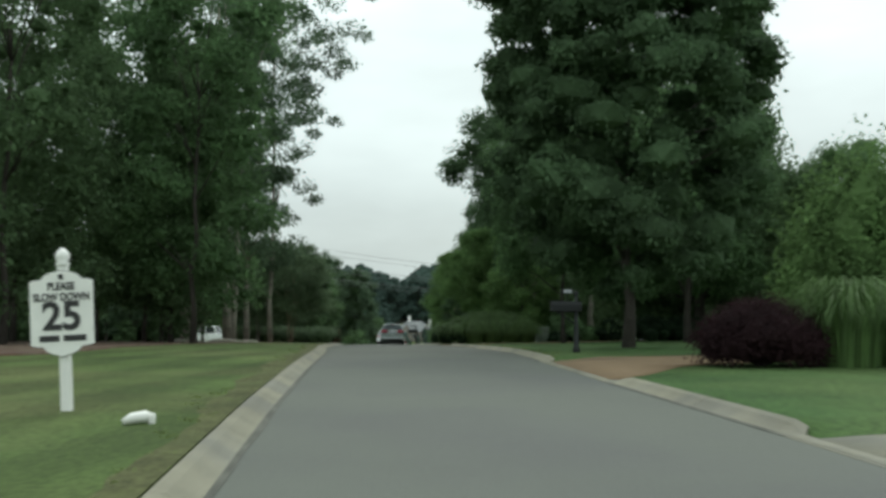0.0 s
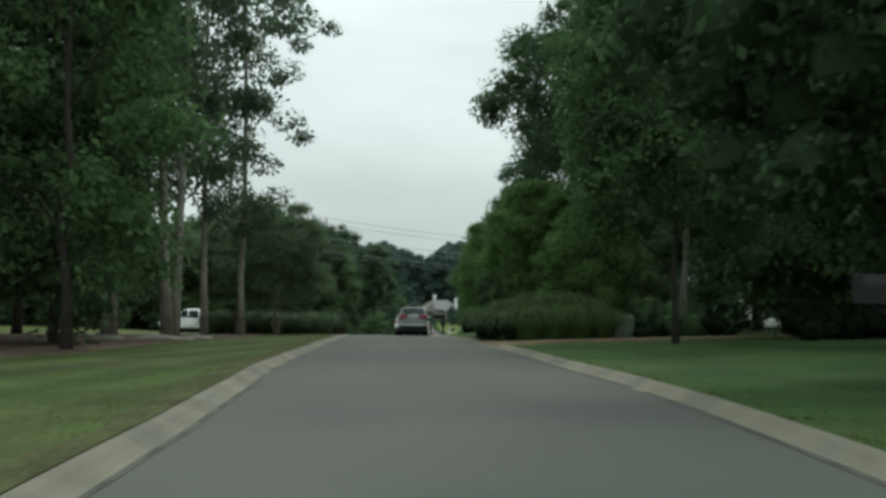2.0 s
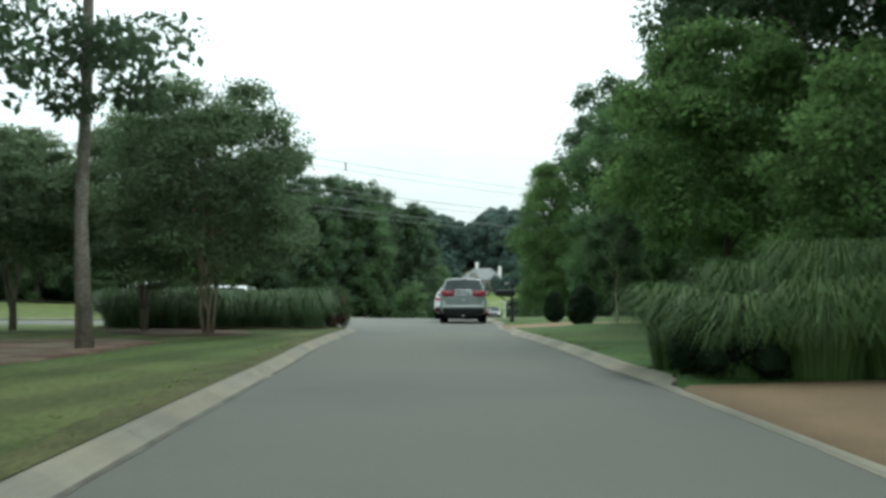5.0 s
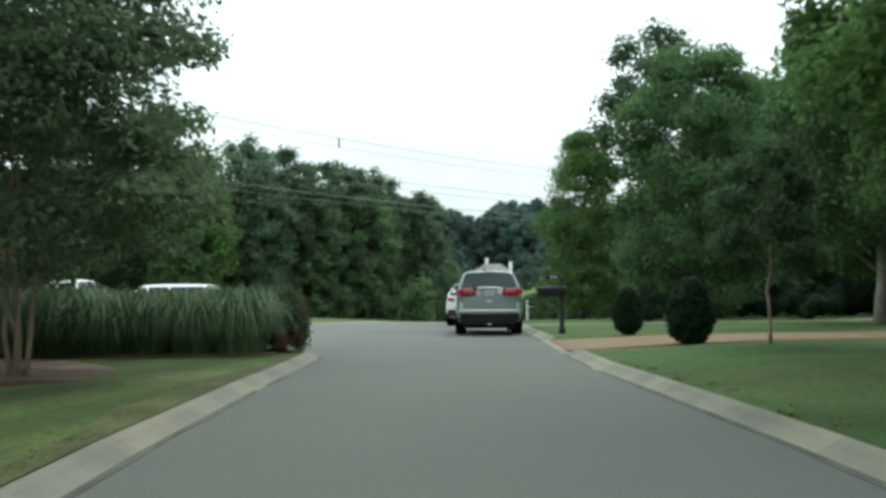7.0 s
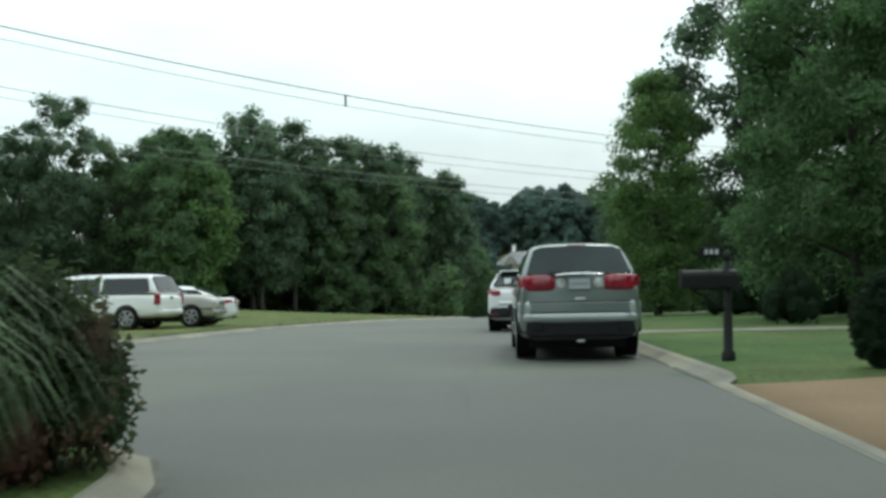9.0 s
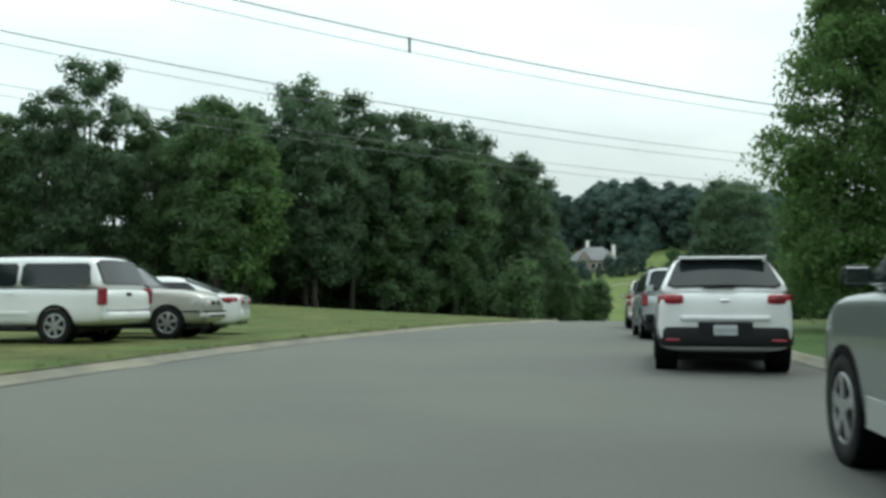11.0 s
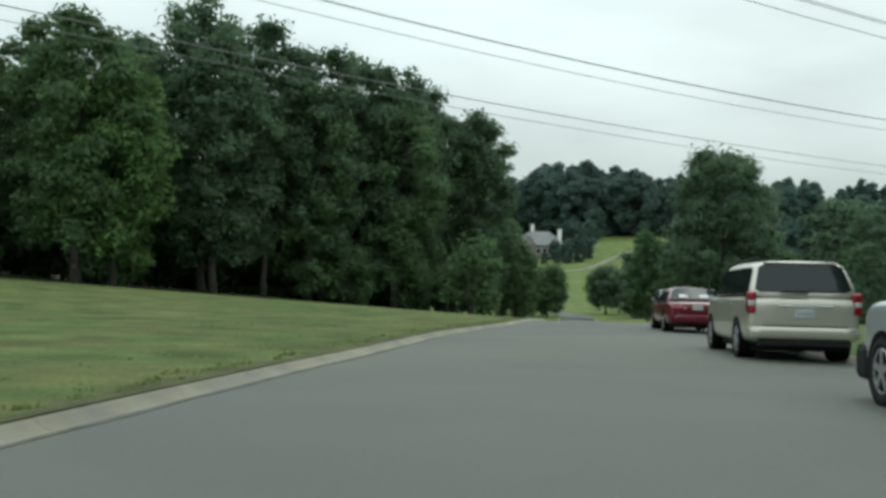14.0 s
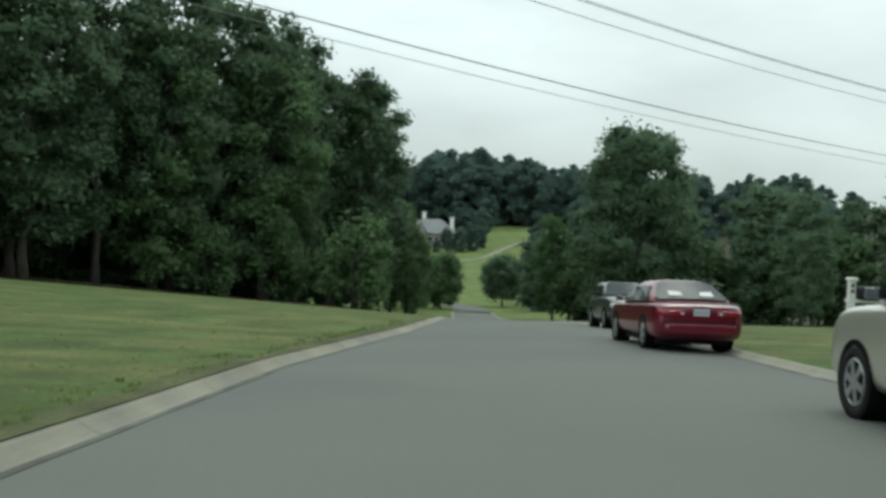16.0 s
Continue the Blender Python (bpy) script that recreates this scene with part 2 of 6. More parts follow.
# ---- the lie of the land ----
ZK = [(-300, 0.6), (-60, 0.1), (0, 0), (8, -.01), (16.4, -.07), (20.5, -.10), (24.7, -.16), (28.9, -.27), (33, -.41), (49.2, -1.03), (61.9, -1.60), (71, -2.05),
      (86, -2.86), (92, -3.26), (98.1, -3.66), (104.2, -4.11), (107.3, -4.34), (116, -4.99), (126, -5.82), (138, -6.78), (160, -9.1), (180, -11.4), (200, -13.7), (220, -15.7), (257, -18),
      (280, -18.5), (300, -18.3), (350, -17), (400, -14.5), (460, -11.4), (520, -6), (600, 0), (900, 5), (3500, 10)]
_ys = np.arange(-300, 3500, 1.0)
_zs = np.convolve(np.pad(np.interp(_ys, [k[0] for k in ZK], [k[1] for k in ZK]), 3, mode="edge"), np.ones(7) / 7, mode="valid")


def zr(y):
    return float(np.interp(y, _ys, _zs))


LEFT_A = [(4.6, -60), (-0.85, 0), (-1.4, 6), (-1.9, 11.5), (-2.4, 17.8), (-2.9, 24.9), (-3.3, 29), (-3.75, 32.8), (-4.3, 39.5), (-4.7, 44.8), (-5.1, 49.5), (-5.6, 55.6),
          (-6.0, 59.5), (-6.35, 64.3), (-6.55, 67.9), (-6.7, 69.8), (-6.86, 70.8), (-7.3, 71.8), (-8.3, 72.5), (-10.1, 72.9), (-14, 73.3), (-24, 74), (-60, 76)]
LEFT_B = [(-60, 82.2), (-24, 83.4), (-17, 84.0), (-15.2, 84.8), (-14.2, 86.2), (-13.8, 88), (-13.7, 94), (-13.35, 100), (-13.1, 104), (-12.75, 109), (-12.5, 111.5), (-12.25, 115),
          (-11.95, 120.5), (-11.3, 126), (-10.5, 132), (-9.9, 139), (-9.3, 160), (-7.9, 200), (-7.2, 235)]
RIGHT = [(8.4, -60), (4.0, 0), (3.45, 5), (2.95, 10.8), (2.55, 15.3), (2.3, 18.7), (2.1, 21.5), (1.8, 27), (1.55, 30), (1.1, 34.5), (0.65, 41), (0.3, 44.8), (0.05, 48),
         (-0.4, 52.6), (-0.75, 55), (-1.2, 60), (-1.75, 64.6), (-2.1, 67.4), (-2.4, 71.5), (-2.62, 77), (-2.95, 82), (-3.6, 95), (-4.1, 110), (-4.35, 121), (-4.2, 126),
         (-3.6, 133), (-2.75, 138), (-2.7, 146), (-3.0, 160), (-2.7, 200), (-2.6, 235)]
DRIVES = [(1.5, 9.0), (15.7, 21.3), (46.2, 52.4), (71.4, 76.6)]     # stretches of the right-hand kerb that driveways cut
KERB = 0.29


def edge_x(points, y):
    return float(np.interp(y, [p[1] for p in points], [p[0] for p in points]))


def left_x(y):
    if y <= 76:
        return edge_x(LEFT_A, y)
    return -60.0 if y < 82.2 else edge_x(LEFT_B, y)


def right_x(y):
    return edge_x(RIGHT, y)


def smooth01(a, b, v):
    t = min(1.0, max(0.0, (v - a) / (b - a)))
    return t * t * (3 - 2 * t)


def ground_z(x, y):
    """Height of the lawn at a place."""
    z = zr(y) + 0.08
    l, r = left_x(y) - KERB, right_x(y) + KERB
    if l < x < r and y < 233:
        return zr(y) - 0.01
    if x < l:
        if y > 85:
            rise = 0.053 * smooth01(104, 150, y) * (1 - smooth01(200, 260, y))
            z += rise * min(42.0, l - x)
    elif x > r:
        cut = max(smooth01(a - 0.5, a, y) * (1 - smooth01(b, b + 0.5, y)) for a, b in DRIVES)
        z -= 0.075 * cut * (1 - smooth01(0.0, 2.5, x - r))
        z += 0.14 * smooth01(58, 66, y) * (1 - smooth01(69.8, 71.8, y)) * smooth01(0.3, 2.5, x - r)
        if y > 60:
            z += 0.012 * min(30.0, x - r)
        else:
            z += 0.02 * min(20.0, max(0.0, x - r - 2)) * smooth01(20, 30, y)
    far = smooth01(230, 330, y)
    if far:
        z += far * 2.2 * noise.noise(Vector((x * 0.012, y * 0.012, 0.3)))
    if abs(x) > 25 or far:
        z += 0.35 * smooth01(25, 60, abs(x)) * noise.noise(Vector((x * 0.03, y * 0.03, 7.0)))
    else:
        z += 0.03 * noise.noise(Vector((x * 0.3, y * 0.3, 2.0))) * smooth01(0.3, 2.0, max(l - x, x - r))
    return z


def build_ground():
    knots = {round(p[1], 2) for p in LEFT_A + LEFT_B + RIGHT}
    knots |= {round(v, 2) for a, b in DRIVES for v in (a - 0.5, a, b, b + 0.5)}
    rows = sorted(knots | set(np.arange(-20, 150, 1.0)) | set(np.arange(150, 300, 4.0)) | set(np.arange(-300, -20, 20.0)) | set(np.arange(300, 700, 12.0))
                  | {82.19, 76.01} | set(np.arange(700, 3400, 150.0)))
    offs = [0, 0.3, 0.7, 1.2, 2, 3, 4.5, 6.5, 9, 12, 16, 21, 27, 35, 46, 60, 80, 110, 160, 260, 500, 1200, 2500]
    verts, faces = [], []
    for y in rows:
        l, r = left_x(y) - KERB + 0.03, right_x(y) + KERB - 0.03
        on_road = y < 233
        for o in reversed(offs):
            verts.append((l - o, y, ground_z(l - o - 0.04, y) - (0.02 if o == 0 else 0)))
        for x in (l + 0.1, (l + r) / 2, r - 0.1):
            verts.append((x, y, zr(y) - 0.16 if on_road else ground_z(x, y)))
        for o in offs:
            verts.append((r + o, y, ground_z(r + o + 0.04, y) - (0.02 if o == 0 else 0)))
    w = 2 * len(offs) + 3
    for i in range(len(rows) - 1):
        for k in range(w - 1):
            a = i * w + k
            faces.append((a, a + 1, a + 1 + w, a + w))
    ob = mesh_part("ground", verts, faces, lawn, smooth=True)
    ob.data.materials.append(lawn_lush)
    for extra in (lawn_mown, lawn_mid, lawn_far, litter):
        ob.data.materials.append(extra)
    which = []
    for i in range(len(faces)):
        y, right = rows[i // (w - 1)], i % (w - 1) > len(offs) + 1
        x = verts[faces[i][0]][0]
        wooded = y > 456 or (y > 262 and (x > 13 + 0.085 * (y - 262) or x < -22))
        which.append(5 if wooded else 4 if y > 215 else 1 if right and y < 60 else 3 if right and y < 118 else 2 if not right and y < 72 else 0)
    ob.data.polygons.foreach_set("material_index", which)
    tagged(ob, "mown green lawn sloping down to a far valley", "ground", kind="structure")


def build_road():
    rows = sorted({round(p[1], 2) for p in LEFT_A + LEFT_B + RIGHT} | set(np.arange(-60, 236, 1.0)))
    n = 10
    verts, faces = [], []
    for y in rows:
        l, r = left_x(y) - 0.05, right_x(y) + 0.05
        for k in range(n + 1):
            f = k / n
            verts.append((l + (r - l) * f, y, zr(y) + 0.05 * (1 - (2 * f - 1) ** 2) - 0.02))
    for i in range(len(rows) - 1):
        for k in range(n):
            a = i * (n + 1) + k
            faces.append((a, a + 1, a + n + 2, a + n + 1))
    # the far end bends away to the left behind the trees
    ob = mesh_part("road", verts, faces, asphalt, smooth=True)
    tagged(ob, "worn grey asphalt lane with a shallow crown", "road", kind="structure")
    bend = [(-4.9, 233), (-5.0, 243), (-6.0, 252), (-9.0, 260), (-15, 266), (-26, 270), (-60, 276)]
    verts, faces = ribbon(bend, 2.3, 0.06)
    ob = mesh_part("road_bend", verts, faces, asphalt, smooth=True)
    tagged(ob, "grey asphalt lane bending away in the valley", "road", kind="structure")


def resample(points, step):
    pts = np.array(points, float)
    seg = np.hypot(*np.diff(pts, axis=0).T)
    s = np.concatenate([[0], np.cumsum(seg)])
    n = max(2, int(s[-1] / step) + 1)
    t = np.linspace(0, s[-1], n)
    return np.stack([np.interp(t, s, pts[:, 0]), np.interp(t, s, pts[:, 1])], 1)


def ribbon(points, half, up):
    pts = resample(points, 2.0)
    d = np.gradient(pts, axis=0)
    d /= np.linalg.norm(d, axis=1)[:, None]
    verts, faces = [], []
    for (x, y), (dx, dy) in zip(pts, d):
        for k in (-1, 0, 1):
            px, py = x - dy * half * k, y + dx * half * k
            verts.append((px, py, ground_z(px, py) + up))
    for i in range(len(pts) - 1):
        for k in range(2):
            a = i * 3 + k
            faces.append((a, a + 3, a + 4, a + 1))
    return verts, faces


KERB_PROFILE = [(-0.02, -0.12), (-0.02, -0.016), (0.06, 0.002), (0.13, 0.036), (0.19, 0.076), (0.245, 0.090), (0.29, 0.088), (0.31, -0.12)]


def build_kerb(name, points, side, label, gaps=()):
    """A rolled concrete kerb cast in lengths. side: -1 when the verge lies to the left of the direction of travel."""
    kerb = empty(name, pose(0, 0, 0), label, "kerb", kind="structure")
    pts = resample(points, 0.25)
    d = np.gradient(pts, axis=0)
    d = np.stack([np.convolve(np.pad(d[:, i], 2, mode="edge"), np.ones(5) / 5, mode="valid") for i in range(2)], 1)
    d /= np.linalg.norm(d, axis=1)[:, None]
    length = 12
    for i0 in range(0, len(pts) - 1, length):
        idx = range(i0, min(i0 + length, len(pts) - 1) + 1)
        mid = pts[min(i0 + length // 2, len(pts) - 1)]
        verts, faces = [], []
        for j in idx:
            (x, y), (dx, dy) = pts[j], d[j]
            if j == idx[-1]:
                x, y = x - dx * 0.012, y - dy * 0.012
            flat = 0.0
            if gaps:
                flat = max(smooth01(a - 0.6, a, y) * (1 - smooth01(b, b + 0.6, y)) for a, b in gaps)
            for off, h in KERB_PROFILE:
                h2 = h if h <= 0 else h * (1 - 0.93 * flat)
                if flat > 0.9:
                    off = min(off, 0.14) if h >= 0 else min(off, 0.16)
                verts.append((x + side * dy * off, y - side * dx * off, zr(y) + h2 + 0.004))
        w = len(KERB_PROFILE)
        for a in range(len(idx) - 1):
            for k in range(w - 1):
                q = (a * w + k, a * w + k + 1, (a + 1) * w + k + 1, (a + 1) * w + k)
                faces.append(q if side < 0 else q[::-1])
        m = (len(idx) - 1) * w
        faces += [tuple(range(w)), tuple(range(m, m + w))[::-1]]
        mesh_part("kerb_length", verts, faces, concrete, kerb)
    # dirt gathered in the joint between kerb and asphalt
    verts, faces = [], []
    for j, ((x, y), (dx, dy)) in enumerate(zip(pts, d)):
        wob = 0.035 + 0.03 * noise.noise(Vector((x * 0.7, y * 0.7, 4)))
        if any(a - 0.3 < y < b + 0.3 for a, b in gaps):
            wob = -0.01
        for off in (0.02, -wob):
            verts.append((x + side * dy * off, y - side * dx * off, zr(y) + (-0.003 if off > 0 else -0.012)))
    for j in range(len(pts) - 1):
        faces.append((2 * j, 2 * j + 1, 2 * j + 3, 2 * j + 2))
    mesh_part("gutter_joint", verts, faces, seam_dirt, kerb, "dark dirty joint")
    return kerb


def patch(name, points, mat, label, category, up=0.02, step=0.6, kind="structure"):
    """A sheet laid on the lawn inside an outline, following the ground."""
    bm = bmesh.new()
    ring = resample(points + [points[0]], step)[:-1]
    face = bm.faces.new([bm.verts.new((x, y, 0)) for x, y in ring])
    xs, ys = ring[:, 0], ring[:, 1]
    for axis, lo, hi in ((0, xs.min(), xs.max()), (1, ys.min(), ys.max())):
        for c in np.arange(lo + 1.0, hi, 1.2):
            no = Vector((1, 0, 0)) if axis == 0 else Vector((0, 1, 0))
            co = no * float(c)
            bmesh.ops.bisect_plane(bm, geom=bm.verts[:] + bm.edges[:] + bm.faces[:], plane_co=co, plane_no=no)
    for v in bm.verts:
        v.co.z = max(ground_z(v.co.x, v.co.y), zr(v.co.y) - 0.01) + up
    rim = bmesh.ops.extrude_edge_only(bm, edges=[e for e in bm.edges if e.is_boundary])
    for v in rim["geom"]:
        if isinstance(v, bmesh.types.BMVert):
            v.co.z -= 0.12
    return tagged(part(name, bm, mat, smooth=True), label, category, kind=kind)


def build_verge(name, points, y0, y1, inner=0.02, up=0.012):
    """A ragged strip of thin, dry grass along the kerb."""
    pts = resample([p for p in points if y0 <= p[1] <= y1], 0.4)
    d = np.gradient(pts, axis=0)
    d /= np.linalg.norm(d, axis=1)[:, None]
    verts, faces = [], []
    for (x, y), (dx, dy) in zip(pts, d):
        wide = 0.42 + 0.35 * noise.noise(Vector((x * 0.35, y * 0.35, 9))) + 0.15 * noise.noise(Vector((x * 1.7, y * 1.7, 9)))
        for f in (0.0, 0.5, 1.0):
            px, py = x - dy * (KERB + inner + wide * f), y + dx * (KERB + inner + wide * f)
            base = zr(py) + 0.085 if inner < 0 and f == 0 else ground_z(px, py)
            verts.append((px, py, base + (up if f < 1 else -0.004)))
    for i in range(len(pts) - 1):
        for k in range(2):
            a = i * 3 + k
            faces.append((a, a + 3, a + 4, a + 1))
    tagged(mesh_part(name, verts, faces, verge_dry, smooth=True), "thin dry brownish grass along the kerb", "verge", kind="structure")


build_ground()
build_road()
build_verge("verge_near", LEFT_A, -10, 70)
build_verge("verge_far", LEFT_B, 88, 140, -0.06, 0.022)
build_kerb("kerb_left", LEFT_A, -1, "pale rolled concrete kerb along the lawn")
build_kerb("kerb_left_far", LEFT_B, -1, "pale rolled concrete kerb along the open lawn")
build_kerb("kerb_right", RIGHT, 1, "pale rolled concrete kerb dropped at driveways", DRIVES)
patch("driveway_near", [(3.95, 1.6), (3.25, 8.9), (5.0, 9.0), (12, 7.5), (22, 4.0), (22, -2), (10, 1.0)], concrete, "pale concrete driveway meeting the lane", "driveway")
patch("driveway_brown", [(2.63, 15.9), (2.24, 21.2), (3.6, 21.8), (6.0, 22.8), (12, 24.5), (22, 27), (22, 23.5), (12, 21.0), (6.6, 19.9), (4.4, 18.6), (3.5, 16.9)], aggregate,
      "brown exposed-aggregate driveway meeting the lane", "driveway")
patch("driveway_middle", [(0.30, 46.4), (-0.26, 52.2), (5, 52.6), (14, 54.5), (24, 57), (24, 53), (14, 51.2), (6.6, 50.0), (2.8, 48.5), (1.3, 47.0)], aggregate,
      "brown exposed-aggregate driveway beside ornamental grass", "driveway")
patch("driveway_pale", [(right_x(87.2) + 0.30, 87.2), (right_x(88.5) + 0.30, 88.5), (1, 88.2), (6, 87.6), (16, 87.8), (24, 88), (24, 86.0), (16, 86.2), (6, 86.2), (1, 86.9)], concrete, "pale concrete driveway across the lawn", "driveway")
patch("driveway_far", [(-2.28, 71.6), (-2.47, 76.4), (1.5, 76.2), (8, 77), (24, 79), (24, 75), (8, 73.2), (0.8, 72.5)], aggregate,
      "brown exposed-aggregate driveway between clipped evergreens", "driveway")


verts, faces = ribbon([(-18, 354), (-9.4, 358), (2.7, 374), (11.3, 398), (18, 412)], 0.8, 0.08)
tagged(mesh_part("meadow_track", verts, faces, concrete, smooth=True), "pale narrow track curving up the far meadow", "track", kind="structure")


# ---- plants ----
def unit(v):
    return v / np.maximum(1e-6, np.linalg.norm(v, axis=-1, keepdims=True))


ICO = bmesh.new()
bmesh.ops.create_icosphere(ICO, subdivisions=1, radius=1.0)
ICO_V = np.array([v.co[:] for v in ICO.verts])
ICO_F = np.array([[v.index for v in f.verts] for f in ICO.faces])
ICO.free()


def foliage(rng, centres, radii, per, size, droop=0.35, core=0.7, wide=0.55, simple=False, fuzz=0.75):
    """Vertices and faces of many single leaves gathered in clumps, with a leafy core in each clump."""
    c = np.repeat(centres, per, axis=0)
    r = np.repeat(radii, per, axis=0)
    n = len(c)
    d = unit(rng.normal(size=(n, 3)))
    lump = 0.45 + fuzz * rng.random((n, 1)) ** 0.8
    p = c + d * r * lump
    up = unit(d * 0.65 + rng.normal(size=(n, 3)) * 0.5 + np.array([0, 0, 0.35]))
    tip = unit(np.cross(up, rng.normal(size=(n, 3))) + d * 0.25 + np.array([0, 0, -droop]))
    w = unit(np.cross(tip, up))
    s = size * (0.55 + 0.9 * rng.random((n, 1)))
    bend = np.cross(w, tip) * s * 0.12
    if simple:
        quad = np.stack([p - w * s * wide * 0.5, p + w * s * wide * 0.5, p + tip * s], 1).reshape(-1, 3)
    else:
        quad = np.stack([p, p + tip * s * 0.5 + w * s * wide * 0.5 - bend, p + tip * s, p + tip * s * 0.5 - w * s * wide * 0.5 - bend], 1).reshape(-1, 3)
    faces = np.arange(len(quad)).reshape(n, -1).tolist()
    verts = [quad]
    if core:
        m = len(centres)
        lumps = ICO_V[None] * (0.8 + 0.4 * rng.random((m, len(ICO_V), 1)))
        cv = (centres[:, None] + lumps * radii[:, None] * core).reshape(-1, 3)
        cf = (np.arange(m)[:, None, None] * len(ICO_V) + ICO_F[None] + len(quad)).reshape(-1, 3)
        verts.append(cv)
        faces += cf.tolist()
    return np.concatenate(verts), faces


def clumps(rng, style, height, base, radius, count, size):
    """Centres and radii of a crown's leaf clumps."""
    mid, half = (height + base) / 2, (height - base) / 2
    if style == "sparse":
        k = rng.random(count)
        z = base + (height - base) * k
        reach = radius * (0.35 + 0.65 * np.sin(np.pi * (0.15 + 0.8 * k))) * rng.random(count) ** 0.5
    elif style == "vase":
        k = rng.random(count) ** 0.8
        z = base + (height - base) * k
        reach = radius * (0.22 + 0.78 * k) * rng.random(count) ** 0.5
    elif style == "egg":
        k = rng.random(count) ** 0.9
        z = base + (height - base) * k * 0.97
        reach = radius * 1.45 * (k + 0.06) ** 0.42 * (1 - k) ** 0.62 * (0.5 + 0.45 * rng.random(count))
    elif style == "cone":
        k = rng.random(count) ** 1.4
        z = base + (height - base) * k * 0.95
        reach = radius * (1.04 - k) * (0.55 + 0.4 * rng.random(count))
    elif style == "lobed":
        lobes = max(8, count // 5)
        k = (np.arange(lobes) + 0.25 + 0.5 * rng.random(lobes)) / lobes
        a = np.arange(lobes) * 2.4 + rng.random(lobes) * 0.9
        big = radius * (0.24 + 0.14 * rng.random(lobes)) * (1.0 - 0.2 * k)
        out = np.maximum(0.0, radius * 1.45 * (k + 0.06) ** 0.42 * (1 - k * 0.93) ** 0.55 - big * 0.55) * (0.55 + 0.45 * rng.random(lobes))
        heart = np.stack([np.cos(a) * out, np.sin(a) * out, base + big * 0.6 + (height - base - big * 1.3) * k ** 0.92], 1)
        pick = np.arange(count) % lobes
        d = unit(rng.normal(size=(count, 3)) + np.array([0, 0, 0.35]) + np.stack([np.cos(a), np.sin(a), 0 * a], 1)[pick] * 0.7)
        cen = heart[pick] + d * (big[pick] * 0.72)[:, None] * np.array([1.1, 1.1, 0.85])
        r = size * (0.6 + 0.6 * rng.random((count, 1))) * np.array([[1.1, 1.1, 0.75]])
        return cen, r
    else:
        d = unit(rng.normal(size=(count, 3)))
        d[:, 2] = np.where(d[:, 2] < -0.6, -d[:, 2], d[:, 2])
        q = 0.5 + 0.42 * rng.random(count)
        lob = 1 + 0.18 * np.sin(3 * np.arctan2(d[:, 1], d[:, 0]) + 5 * d[:, 2] + rng.random() * 6)
        cen = np.stack([d[:, 0] * radius * q * lob, d[:, 1] * radius * q * lob, mid + d[:, 2] * half * q], 1)
        if style == "layered":
            cen[:, 2] = base + np.round((cen[:, 2] - base) / (height * 0.13)) * height * 0.13
        r = size * (0.7 + 0.6 * rng.random((count, 1))) * np.array([[1.1, 1.1, 0.8 if style != "layered" else 0.42]])
        return cen, r
    a = rng.random(count) * 2 * np.pi
    if style == "egg":
        reach = reach * (1 + 0.16 * np.sin(3 * a + 9 * k))
    cen = np.stack([np.cos(a) * reach, np.sin(a) * reach, z], 1)
    r = size * (0.6 + 0.7 * rng.random((count, 1))) * np.array([[1.15, 1.15, 0.7]])
    return cen, r


def tree(name, m, label, category, leaf_mat, bark_mat, height, base, radius, trunk, style="round", count=70, per=130, size=0.24, clump=None, seed=1,
         stems=1, spread=0.0, core=0.55, group="", lean=0.0, droop=0.35, simple=False, fuzz=0.75, flat=1.0):
    rng = np.random.default_rng(seed)
    ob = empty(name, m, label, category, group)
    clump = clump or radius * 0.3
    cen, rad = clumps(rng, style, height, base, radius, count, clump)
    cen[:, 0] += lean * cen[:, 2]
    rad[:, 2] *= flat
    bm = bmesh.new() if stems == 1 else None
    top = base + (height - base) * (0.86 if style in ("sparse", "cone", "vase") else 0.6)
    for s in range(stems):
        a = 2 * math.pi * s / max(1, stems) + rng.random()
        foot = Vector((math.cos(a), math.sin(a), 0)) * (0.14 * spread)
        head = Vector((math.cos(a), math.sin(a), 0)) * spread
        pts, rr = [], []
        for k in range(9):
            f = k / 8
            wig = Vector((rng.normal() * 0.05, rng.normal() * 0.05, 0)) * (f > 0) * (0.4 + radius * 0.15)
            pts.append(foot.lerp(head, f) + wig + Vector((lean * f * top, 0, f * top - 0.15 * (f == 0))))
            rr.append(trunk * (1.0 - 0.72 * f) * (1.35 if k == 0 else 1.0))
        if stems > 1:
            bm = bmesh.new()
        tube(bm, pts, rr, 9)
        picks = rng.permutation(len(cen))[: max(5, int(14 / stems))]
        for i in picks:
            c = Vector(cen[i])
            f = min(0.92, max(0.3, (c.z * 0.75) / top))
            st = Vector(pts[int(f * 8)])
            mid = st.lerp(c, 0.5) + Vector((0, 0, 0.08 * (c - st).length))
            tube(bm, [st, mid, c], [rr[int(f * 8)] * 0.5, trunk * 0.2, trunk * 0.06], 5)
        if stems > 1:
            part("stem", bm, bark_mat, ob, smooth=True)
    if stems == 1:
        part("trunk", bm, bark_mat, ob, smooth=True)
    v, f = foliage(rng, cen, rad, per, size, core=core, droop=droop, simple=simple, wide=0.8 if simple else 0.55, fuzz=fuzz)
    mesh_part("crown", v, f, leaf_mat, ob)
    return ob


